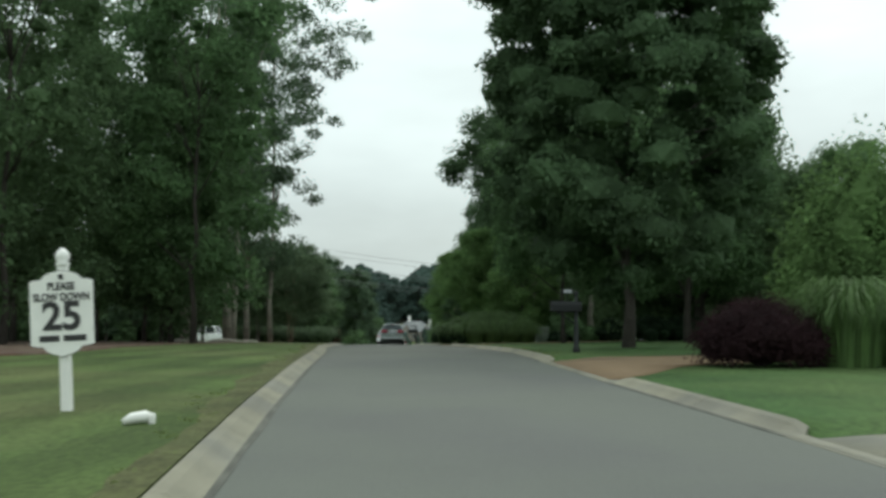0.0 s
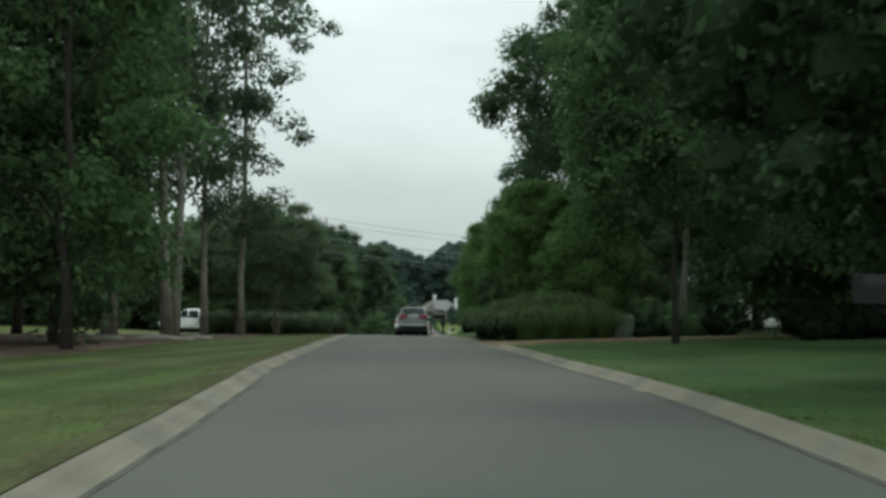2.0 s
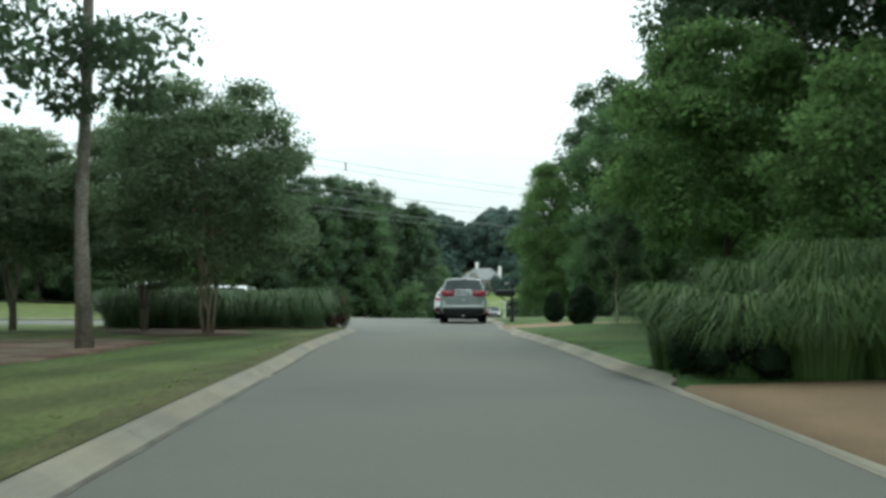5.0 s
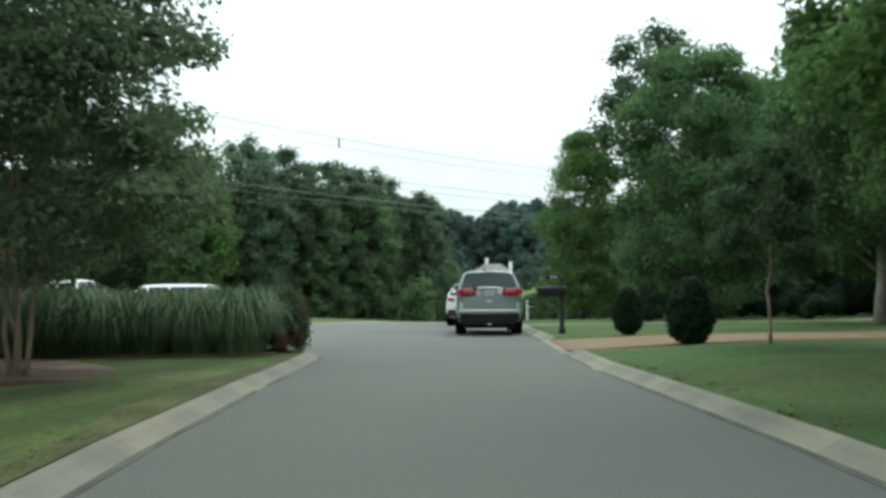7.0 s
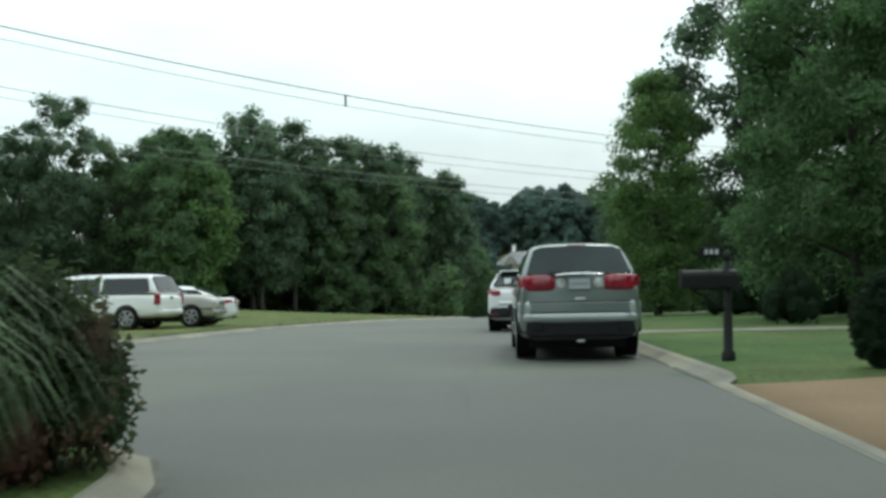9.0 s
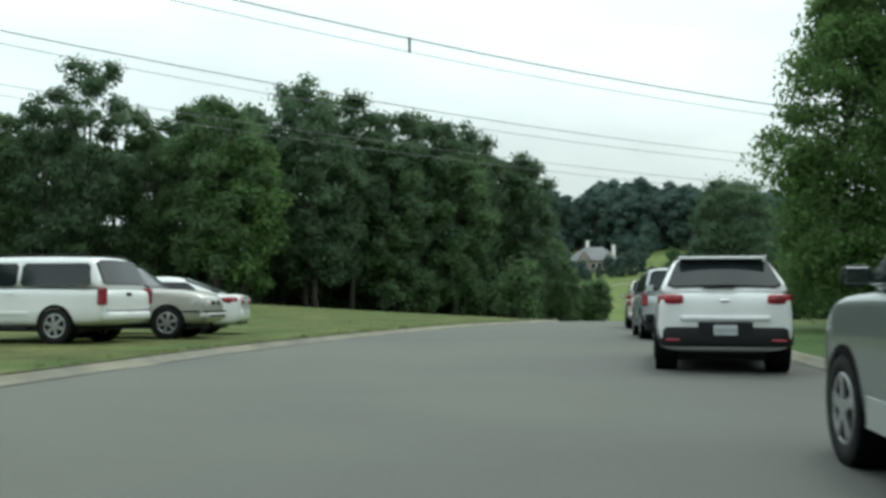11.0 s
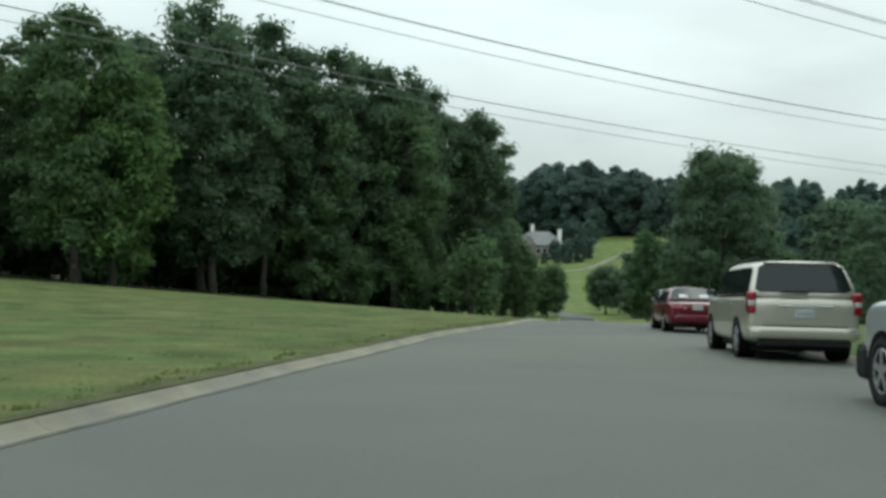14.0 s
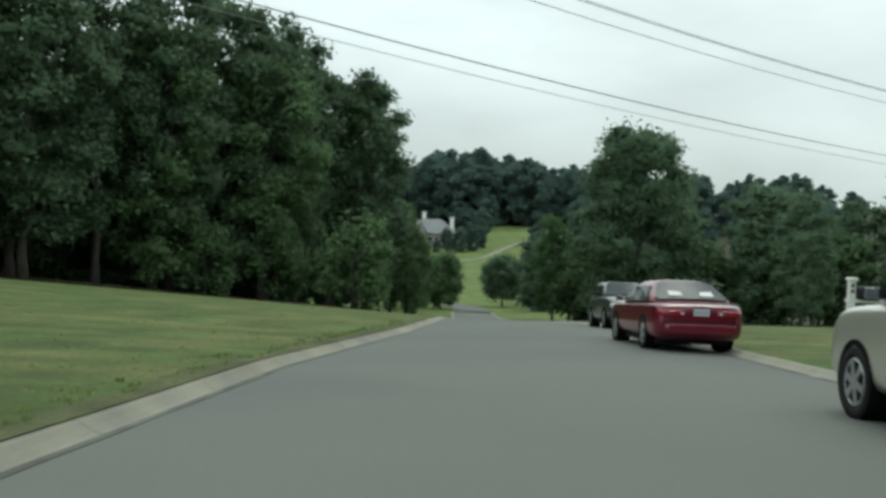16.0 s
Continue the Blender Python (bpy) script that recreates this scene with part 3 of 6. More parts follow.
def shrub(name, m, label, category, leaf_mat, rx, ry, rz, count=30, per=160, size=0.12, seed=1, core=0.85, group="", top=1.0):
    """A rounded bush of many leaves with short stems."""
    rng = np.random.default_rng(seed)
    ob = empty(name, m, label, category, group)
    d = unit(rng.normal(size=(count, 3)))
    d[:, 2] = np.abs(d[:, 2]) * 1.15 - 0.2
    cen = d * np.array([rx, ry, rz * 0.72]) * (0.66 + 0.14 * rng.random((count, 1))) + np.array([0, 0, rz * 0.34])
    cen[:, 2] = np.maximum(cen[:, 2], 0.2 * rz)
    rad = np.ones((count, 1)) * np.array([[rx, ry, rz]]) * (0.24 + 0.14 * rng.random((count, 1)))
    v, f = foliage(rng, cen, rad, per, size, core=core)
    v2, f2 = foliage(rng, np.array([[0, 0, rz * 0.42]]), np.array([[rx * 0.8, ry * 0.8, rz * 0.5]]), 40, size, core=0.9)
    v[:, 2] = np.maximum(v[:, 2], 0.01)
    v2[:, 2] = np.maximum(v2[:, 2], 0.01)
    f = f + [[i + len(v) for i in q] for q in f2]
    mesh_part("foliage", np.concatenate([v, v2]), f, leaf_mat, ob)
    bm = bmesh.new()
    for k in range(5):
        a = k * 1.3
        tube(bm, [(0.05 * math.cos(a), 0.05 * math.sin(a), -0.05), (rx * 0.3 * math.cos(a), ry * 0.3 * math.sin(a), rz * 0.5)], [0.03, 0.015], 5)
    part("stem", bm, bark_dark, ob)
    return ob


def grass_clump(name, m, label, mat, height, spread, blades=420, width=0.022, seed=1, group="", stiff=0.5):
    """A tuft of long arching blades."""
    rng = np.random.default_rng(seed)
    n = blades
    a = rng.random(n) * 2 * np.pi
    r0 = 0.5 * spread * np.sqrt(rng.random(n))
    out = np.stack([np.cos(a), np.sin(a), np.zeros(n)], 1)
    side = np.stack([-np.sin(a), np.cos(a), np.zeros(n)], 1)
    h = height * (0.65 + 0.45 * rng.random(n))
    reach = spread * (0.25 + 0.75 * rng.random(n)) * (1.0 - 0.45 * stiff)
    verts = []
    for k, (fo, fz, fw) in enumerate(((0, 0, 1.0), (0.22 - 0.1 * stiff, 0.55, 1.1), (0.52, 0.92, 0.8), (0.85, 0.72 + 0.25 * stiff, 0.5), (1.12, 0.30 + 0.65 * stiff, 0.08))):
        p = out * (r0 + reach * fo)[:, None] + np.array([0, 0, 1.0]) * (h * fz - (0.04 if k == 0 else 0))[:, None]
        w = side * (width * fw * (0.7 + 0.6 * rng.random(n)))[:, None]
        verts += [p - w, p + w]
    v = np.stack(verts, 1).reshape(-1, 3)
    base = np.arange(n)[:, None, None] * 10
    f = (base + np.array([[0, 1, 3, 2], [2, 3, 5, 4], [4, 5, 7, 6], [6, 7, 9, 8]])[None]).reshape(-1, 4).tolist()
    ob = mesh_part(name, v, f, mat)
    ob.matrix_world = m
    return tagged(ob, label, "ornamental grass", group)


def on(x, y, dz=0.0, rz=0.0):
    return pose(x, y, ground_z(x, y) + dz, 0, 0, rz)



# ---- right-hand side: garden trees and shrubs, going down the lane ----
tree("maple_tree", on(5.2, 28.3), "large dense dark green maple on the lawn", "tree", leaf_maple, bark_dark, 15.2, 1.2, 4.95, 0.155, "lobed", 420, 230, 0.16, 0.76, seed=3, core=0.7, fuzz=0.5)
tree("garden_tree", on(9.6, 39.5), "green shade tree behind the maple", "tree", leaf_green, bark_dark, 10.0, 1.4, 4.4, 0.16, "lobed", 110, 220, 0.20, 0.95, seed=4, core=0.3, fuzz=0.58)
tree("garden_tree", on(6.3, 70.0), "tall dark shade tree with a pale bare trunk", "tree", leaf_maple, bark, 18.0, 6.2, 6.9, 0.26, "lobed", 200, 300, 0.20, 1.2, seed=5, core=0.35, fuzz=0.58)
tree("garden_tree", on(9.0, 61.0), "large spreading shade tree with a pale trunk", "tree", leaf_green, bark, 19.0, 4.0, 6.9, 0.17, "lobed", 220, 240, 0.20, 1.2, seed=16, core=0.4, fuzz=0.58)
tree("garden_tree", on(5.4, 45.3), "leafy green lawn tree with a slim dark trunk", "tree", leaf_green, bark_dark, 12.5, 2.3, 4.5, 0.095, "lobed", 170, 260, 0.17, 0.85, seed=17, core=0.35, fuzz=0.58)
tree("garden_tree", on(7.2, 82), "tall green tree rising behind the gardens", "tree", leaf_green, bark, 8.7, 1.0, 3.6, 0.20, "lobed", 110, 200, 0.20, 0.85, seed=6, core=0.3, fuzz=0.58)
tree("young_tree", on(3.0, 64.3), "bright green young tree on the lawn", "tree", leaf_bright, bark_dark, 7.2, 1.3, 3.3, 0.11, "lobed", 170, 240, 0.14, 0.62, seed=7, core=0.3, fuzz=0.58)
tree("young_tree", on(4.6, 58.5), "bright green small tree behind ornamental grass", "tree", leaf_bright, bark_dark, 5.6, 0.4, 2.7, 0.11, "lobed", 100, 210, 0.13, 0.6, seed=8, core=0.2, fuzz=0.58)
tree("young_tree", on(0.9, 69.2), "thin young staked tree on the lawn", "tree", leaf_maple, bark_tan, 3.3, 1.0, 0.95, 0.03, "lobed", 34, 150, 0.10, 0.34, seed=9, core=0.3)
tree("conifer_tree", on(0.5, 109.5), "upright feathery green tree", "tree", leaf_bright, bark_dark, 10.6, 0.5, 2.75, 0.16, "egg", 210, 210, 0.15, 0.58, seed=10, core=0.2, droop=-0.5)
tree("garden_tree", on(4.9, 112), "tall dark tree behind the feathery one", "tree", leaf_wood, bark_dark, 17, 1.0, 4.2, 0.26, "lobed", 120, 190, 0.24, 0.95, seed=11, core=0.3, fuzz=0.58)
tree("garden_tree", on(4.3, 94.5), "broad dense green tree shading the lawn", "tree", leaf_green, bark_dark, 11.3, 0.1, 4.1, 0.2, "lobed", 240, 240, 0.16, 0.72, seed=12, core=0.25, fuzz=0.62, droop=-0.3)
tree("garden_tree", on(12, 100), "tall green tree at the back of the lawn", "tree", leaf_bright, bark_dark, 14, 0.4, 4.8, 0.26, "lobed", 140, 170, 0.24, 1.1, seed=13, core=0.4)
wall_tree = tree("garden_tree", on(14.5, 52), "dark tree at the back of the garden", "tree", leaf_mid, bark_dark, 12, 0.1, 4.8, 0.26, "lobed", 96, 280, 0.19, 1.25, seed=14, group="trees behind the gardens", simple=True)
for i, (x, y, s) in enumerate([(12.6, 49.5, 1.12), (14.5, 37, 0.62), (19, 44, 0.62), (13, 64, 1.0), (24, 78, 1.2), (15.5, 92, 1.0), (22, 92, 1.25), (19, 110, 1.2), (27, 80, 1.0), (36, 68, 0.85),
                               (12.6, 79, 0.75), (30, 104, 1.3), (9.5, 104, 1.05), (10.5, 116, 1.1)]):
    o = copy_thing(wall_tree, on(x, y, 0, 47 * i))
    o.scale = (s, s, s)
tree("young_tree", on(4.2, 124.5), "rounded light green small tree on the lawn", "tree", leaf_bright, bark_dark, 3.8, 0.2, 2.3, 0.1, "lobed", 80, 140, 0.15, 0.55, seed=15)
shrub("yellow_shrub", on(9.2, 21.0), "yellow-green leafy shrub above the grasses", "shrub", leaf_bright, 2.3, 1.8, 4.0, 90, 260, 0.12, seed=21, core=0.5)
shrub("barberry_bush", on(5.75, 18.3), "low rounded dark purple barberry bush", "bush", leaf_purple, 1.25, 1.1, 1.08, 80, 420, 0.055, seed=22, core=0.55)
for i, (x, y) in enumerate([(7.3, 18.2), (8.4, 18.4), (7.9, 19.4), (9.4, 18.8)]):
    grass_clump("ornamental_grass", on(x, y), "tall arching green ornamental grass behind the barberry", blade_green, 1.6, 1.1, 1000, 0.008, 30 + i, "tall grasses by the brown driveway", 0.5)
for i, (x, y, h) in enumerate([(0.75, 53.3, 1.1), (1.7, 52.9, 1.25), (2.6, 52.8, 1.3), (3.5, 52.8, 1.25), (4.3, 53.1, 1.1), (1.2, 54.2, 1.55), (2.1, 53.9, 1.75), (3.0, 53.9, 1.75), (3.8, 54.0, 1.55), (0.3, 54.2, 1.2), (2.5, 54.9, 1.8)]):
    grass_clump("ornamental_grass", on(x, y), "dense arching green ornamental grass at a driveway", blade_green, h, 1.05, 1000, 0.008, 40 + i, "grasses beside the middle driveway", 0.3)
shrub("low_bush", on(0.75, 53.2), "low dark rounded bush at the kerb", "bush", leaf_yew, 0.85, 0.8, 1.0, 34, 150, 0.07, seed=51)
shrub("low_bush", on(1.7, 91.0), "rounded dark green bush at a tree's foot", "bush", leaf_yew, 0.8, 0.8, 1.35, 26, 140, 0.07, seed=50)
for i, (x, y, r, h) in enumerate([(6.2, 54.6, 0.9, 0.55), (7.6, 54.9, 1.0, 0.9), (8.8, 54.7, 0.9, 0.7), (6.9, 57.2, 1.3, 1.5), (9.6, 56.2, 1.2, 1.2)]):
    shrub("low_bush", on(x, y), "low clipped green bush in a border", "bush", leaf_green if i % 2 else leaf_yew, r, r, h, 22, 120, 0.09, seed=52 + i, group="border bushes")
for i, (x, y, r, h) in enumerate([(9.8, 47.2, 1.2, 1.1), (11.6, 47.6, 1.3, 1.2), (13.4, 47.0, 1.2, 1.1), (15.5, 46, 1.3, 1.1), (14.6, 33, 1.4, 1.2), (12.6, 36, 1.1, 1.0), (5.0, 101, 1.6, 1.6), (8.0, 99, 1.7, 1.8), (11.0, 96.5, 1.7, 1.7), (2.8, 104, 1.3, 1.5), (14.5, 98, 1.8, 1.9), (7.6, 90.5, 1.2, 1.3)]):
    shrub("low_bush", on(x, y), "low dark bush beneath the garden trees", "bush", leaf_yew, r, r, h, 22, 120, 0.10, seed=60 + i, group="bushes under the trees")


def topiary(x, y, h, r, seed, style):
    """A clipped evergreen, egg- or cone-shaped."""
    rng = np.random.default_rng(seed)
    ob = empty("clipped_evergreen", on(x, y), "dark clipped egg-shaped evergreen on the lawn" if style else "dark clipped rounded evergreen on the lawn", "topiary", "clipped evergreens")
    n = 170
    k = rng.random(n)
    a = rng.random(n) * 2 * np.pi
    prof = r * np.sin(np.pi * (0.12 + 0.86 * k ** 0.8)) ** 0.6
    cen = np.stack([np.cos(a) * prof * 0.8, np.sin(a) * prof * 0.8, 0.12 + h * 0.9 * k], 1)
    v, f = foliage(rng, cen, np.full((n, 3), r * 0.20), 70, 0.040, core=0.85, fuzz=0.6)
    body = np.stack([np.concatenate([np.cos(t) * r * 0.8 * np.sin(np.pi * (0.1 + 0.85 * q)) ** 0.6 for q in np.linspace(0, 1, 9)]) for t in [np.linspace(0, 2 * np.pi, 12, endpoint=False)]], 0)[0]
    bodyy = np.concatenate([np.sin(np.linspace(0, 2 * np.pi, 12, endpoint=False)) * r * 0.8 * np.sin(np.pi * (0.1 + 0.85 * q)) ** 0.6 for q in np.linspace(0, 1, 9)])
    bodyz = np.repeat(np.linspace(0.02, h * 0.95, 9), 12)
    bv = np.stack([body, bodyy, bodyz], 1)
    bf = [[len(v) + i * 12 + j, len(v) + i * 12 + (j + 1) % 12, len(v) + (i + 1) * 12 + (j + 1) % 12, len(v) + (i + 1) * 12 + j] for i in range(8) for j in range(12)]
    mesh_part("foliage", np.concatenate([v, bv]), f + bf, leaf_yew, ob)
    bm = bmesh.new()
    tube(bm, [(0, 0, -0.05), (0, 0, 0.4)], [0.05, 0.04], 6)
    part("stem", bm, bark_dark, ob)


topiary(0.15, 72.3, 1.27, 0.50, 70, True)
topiary(-0.5, 77.4, 1.10, 0.40, 71, False)

# ---- left-hand side: mulch bed with tall trees, grasses and the lawn ----
patch("mulch_bed", [(-8.3, 22), (-8.9, 28), (-9.0, 34), (-8.9, 40), (-9.4, 46), (-9.6, 52), (-9.2, 57), (-9.3, 60.5), (-11, 62), (-14, 61), (-20, 60), (-28, 55), (-30, 40), (-26, 26), (-18, 20), (-11, 19.5)],
      mulch_mat, "reddish-brown bark mulch under the trees", "mulch", up=0.03)
patch("mulch_ring", [(-8.6, 64.6), (-9.2, 63.7), (-10.6, 63.6), (-12.6, 65.5), (-13.4, 68), (-12.4, 69.2), (-10.6, 68.4), (-9.0, 66.6)], mulch_mat, "brown mulch round the crape myrtles", "mulch", up=0.012)
patch("hedge_bed", [(-7.5, 69.5), (-7.6, 70.6), (-8.5, 71.6), (-11, 72.2), (-14.6, 72.4), (-15.0, 71.6), (-14.8, 69.9), (-13, 69.5), (-9.5, 69.0)], mulch_mat, "brown mulch under the grass hedge", "mulch", up=0.03)
for i, (x, y, h, b, r, t, n, k) in enumerate([(-10.6, 50.3, 19, 4.2, 4.4, 0.17, 90, 3), (-12.7, 50.4, 18, 4.2, 3.8, 0.15, 80, 2), (-10.6, 54.8, 20, 3.8, 4.2, 0.135, 84, 1), (-9.85, 57.9, 21, 4.4, 6.4, 0.13, 130, 1)]):
    tree("tall_tree", on(x, y), "tall straight grey-trunked tree with thin foliage" if k == 1 else "tall tree with several grey trunks from one flared foot", "tree", leaf_wood, bark, h, b, r, t, "vase", n, 150, 0.19, 0.62,
         seed=80 + i, stems=k, spread=0.8 if k > 1 else 0.0, group="tall trees in the mulch bed", core=0.0)
for i, (x, y, h, b, r) in enumerate([(-9.6, 39.0, 17.5, 1.7, 3.9), (-13.5, 31.0, 16, 1.6, 4.6), (-12.6, 45.5, 18, 2.4, 3.8), (-17, 40, 17, 2.0, 4.6), (-16.8, 57.0, 10, 2.6, 3.6), (-11.6, 43.2, 13, 1.0, 3.2), (-19, 51, 17, 2.2, 4.6)]):
    tree("shade_tree", on(x, y), "dark dense shade tree in the mulch bed", "tree", leaf_mid if i % 2 else leaf_green, bark_dark, h, b * 0.6, r, 0.12, "lobed", 140, 165, 0.20, 0.95, seed=90 + i, group="shade trees in the mulch bed", core=0.35)
left_tree = tree("shade_tree", on(-24, 33), "dark tree at the back of the mulch bed", "tree", leaf_mid, bark_dark, 15, 1.6, 4.8, 0.26, "lobed", 88, 220, 0.22, 1.3, seed=99, group="back trees of the mulch bed", simple=True)
for i, (x, y, s) in enumerate([(-25, 46, 1.05), (-27, 58, 1.0), (-22, 64, 0.85), (-18, 25, 0.9), (-33, 40, 1.2), (-36, 56, 1.15), (-32, 68, 0.9), (-40, 72, 1.0)]):
    o = copy_thing(left_tree, on(x, y, 0, 61 * i))
    o.scale = (s, s, s)
tree("crape_myrtle", on(-9.8, 65.2), "multi-stemmed crape myrtle with layered leaves", "tree", leaf_myrtle, bark_tan, 6.5, 1.1, 3.4, 0.036, "lobed", 240, 230, 0.10, 0.74, seed=110, fuzz=0.5, flat=0.5, stems=5, spread=0.6, group="crape myrtles", core=0.2)
tree("crape_myrtle", on(-12.3, 67.6), "multi-stemmed crape myrtle behind the hedge", "tree", leaf_myrtle, bark, 6.0, 1.1, 2.9, 0.042, "lobed", 170, 200, 0.10, 0.78, seed=111, fuzz=0.5, flat=0.5, stems=5, spread=0.4, group="crape myrtles", core=0.35)
tree("crape_myrtle", on(-16.0, 67.4), "pale green crape myrtle past the end of the hedge", "tree", leaf_myrtle, bark, 5.8, 1.5, 2.9, 0.05, "lobed", 150, 160, 0.12, 0.8, seed=112, fuzz=0.5, flat=0.5, stems=4, spread=0.4, group="crape myrtles", core=0.35)
rng = np.random.default_rng(5)
k = 0
for row, y0 in enumerate((70.0, 70.9)):
    for i in range(8):
        x = -8.12 - 0.83 * i - 0.4 * row
        grass_clump("ornamental_grass", on(x, y0 + 0.02 * i + rng.normal() * 0.08), "arching pale green fountain grass in a hedge", blade_pale, 1.10 + 0.16 * rng.random(), 0.95, 680, 0.009, 120 + k,
                    "fountain grass hedge", 0.12)
        k += 1
shrub("red_shrub", on(-7.62, 70.85), "dark green shrub with bronze new leaves at the kerb corner", "shrub", leaf_red, 0.56, 0.60, 1.2, 52, 190, 0.065, seed=150, core=0.7)

def rock(x, y, rx, ry, h, turn, seed):
    """A low weathered stone half sunk in the mulch."""
    rng = np.random.default_rng(seed)
    bm = bmesh.new()
    bmesh.ops.create_icosphere(bm, subdivisions=3, radius=1.0)
    for v in bm.verts:
        k = 1.0 + 0.16 * noise.noise(v.co * 1.7 + Vector((seed, 0, 0))) + 0.05 * noise.noise(v.co * 6.0)
        v.co = Vector((v.co.x * rx * k, v.co.y * ry * k, max(-0.1, v.co.z * h * k)))
    ob = part("rock", bm, stone_mat, smooth=True)
    ob.matrix_world = on(x, y, 0.02, turn)
    tagged(ob, "pale flat weathered stone in the mulch", "rock", "stones round the trunks")


for i, (x, y, rx, ry, h, a) in enumerate([(-10.5, 48.6, 0.8, 0.45, 0.17, 10), (-9.6, 50.3, 0.5, 0.35, 0.13, 40), (-12.3, 49.0, 0.7, 0.4, 0.15, -20), (-13.3, 51.2, 0.55, 0.4, 0.16, 60), (-9.7, 48.9, 0.3, 0.25, 0.1, 0)]):
    rock(x, y, rx, ry, h, a, 300 + i)

# ---- woods ----
patch("woodland_floor", [(-14.2, 196), (-16.2, 188), (-21.5, 174.5), (-27, 164.5), (-35, 157.5), (-45, 149.5), (-57, 143.5), (-71, 135.5), (-89, 125.5), (-108, 115), (-118, 130), (-80, 168), (-40, 200), (-22, 208)],
      litter, "dark leaf litter under the wood", "leaf litter", up=0.16, step=3.0)
patch("woodland_floor", [(8, 206), (10, 240), (15, 262), (40, 262), (80, 232), (84, 150), (62, 150), (42, 161), (30, 170), (20, 181), (12, 194)], litter, "dark leaf litter under the valley trees", "leaf litter", up=0.16, step=3.0)
protos = []
for i in range(5):
    protos.append(tree("wood_tree", on(-16 - 5 * i, 186 - 9 * i), "tall dense woodland tree at the lawn's edge", "tree", leaf_mid if i in (1, 4) else leaf_wood, bark_dark, (18.5, 16.5, 19.0, 17.5, 15.5)[i], (2.0, 1.0, 2.4, 1.6, 0.8)[i], 4.5, 0.26, "lobed", 120, 100, 0.27, 0.95,
                       seed=160 + i, group="woodland edge", simple=True, core=0.45))
backs = []
for i in range(2):
    backs.append(tree("wood_tree", on(-60 - 8 * i, 172), "tall dense woodland tree inside the wood", "tree", leaf_wood, bark_dark, 17.0, 0.0, 4.9, 0.28, "lobed", 80, 36, 0.48, 1.4, seed=166 + i, group="woodland edge", simple=True, core=0.5))
line = resample([(-15.5, 190), (-20.5, 177), (-26, 167), (-34, 160), (-44, 152), (-56, 146), (-70, 138), (-88, 128), (-105, 118)], 4.2)
k = 0
for row in range(3):
    for x, y in line:
        x2, y2 = x - 3.5 * row + rng.normal() * 0.9, y + 7.0 * row + rng.normal() * 0.9
        s = (1.0 + 0.14 * rng.random()) * float(np.interp(x, [-100, -58, -50, -41, -36, -24, -14], [0.96, 0.90, 0.80, 0.80, 0.94, 0.97, 0.90]))
        o = copy_thing(protos[k % 5] if row < 1 else backs[(k + row) % 2], on(x2, y2, -0.2, 360 * rng.random()))
        o.scale = (s, s, s * (0.92 + 0.2 * rng.random()))
        k += 1
low = tree("understory_tree", on(-15, 170), "leafy young tree at the wood's edge", "tree", leaf_mid, bark_dark, 6.0, 0.0, 2.6, 0.1, "lobed", 46, 46, 0.30, 0.85, seed=170, group="understory", simple=True, core=0.45)
for i, (x, y) in enumerate(resample([(-18, 182), (-22, 172.5), (-26, 163.5), (-34, 156.5), (-44, 149), (-56, 143), (-70, 135), (-86, 126)], 3.6)):
    s = 0.45 + 0.55 * rng.random()
    b = copy_thing(low, on(x - 4.5 + rng.normal() * 0.8, y + 6.5 + rng.normal(), -0.3, 50 * i))
    b.scale = (1.3, 1.3, 1.0)
    b = copy_thing(low, on(x - 10 + rng.normal(), y + 14 + rng.normal(), -0.3, 31 * i))
    b.scale = (1.5, 1.5, 1.1)
    if i % 4 == 1:
        o = copy_thing(low, on(x + rng.normal() * 0.8, y + 1.5 + rng.normal() * 0.8, -0.2, 77 * i))
        o.scale = (s, s, s)
tree("wood_tree", on(-34.5, 151.5), "lighter green leafy tree in front of the dark wood", "tree", leaf_bright, bark_dark, 13.0, 1.2, 3.9, 0.2, "lobed", 120, 130, 0.26, 0.95, seed=173, core=0.4, simple=True)
for i, (x, y, k) in enumerate([(-12.4, 199, 0.55), (-12.0, 208, 0.5), (-11.9, 217, 0.5), (-12.4, 226, 0.5), (-14.5, 214, 0.8), (-15.5, 226, 0.8), (-12.9, 234, 0.4), (-17, 236, 0.8)]):
    o = copy_thing(protos[(4, 1)[i % 2]], on(x, y, -0.3, 83 * i))
    o.scale = (k, k, k)
tree("roadside_tree", on(-9.0, 238), "small leafy tree beside the lane in the valley", "tree", leaf_mid, bark_dark, 7.4, 0.0, 3.7, 0.15, "lobed", 120, 150, 0.24, 0.95, seed=171, core=0.6)
tree("roadside_tree", on(0.2, 254), "dark rounded small tree on a leaning trunk in the valley", "tree", leaf_wood, bark_dark, 7.6, 1.0, 3.6, 0.16, "lobed", 110, 140, 0.26, 1.0, seed=174, core=0.6)
tree("valley_tree", on(1.7, 205), "light green slender tree at the foot of the slope", "tree", leaf_green, bark, 9.9, 0.8, 2.3, 0.13, "lobed", 90, 120, 0.24, 0.75, seed=175, core=0.4)
tree("valley_tree", on(7.2, 192), "tall spreading tree on the slope", "tree", leaf_wood, bark_dark, 16.8, 0.6, 6.2, 0.3, "lobed", 180, 170, 0.32, 1.3, seed=172)
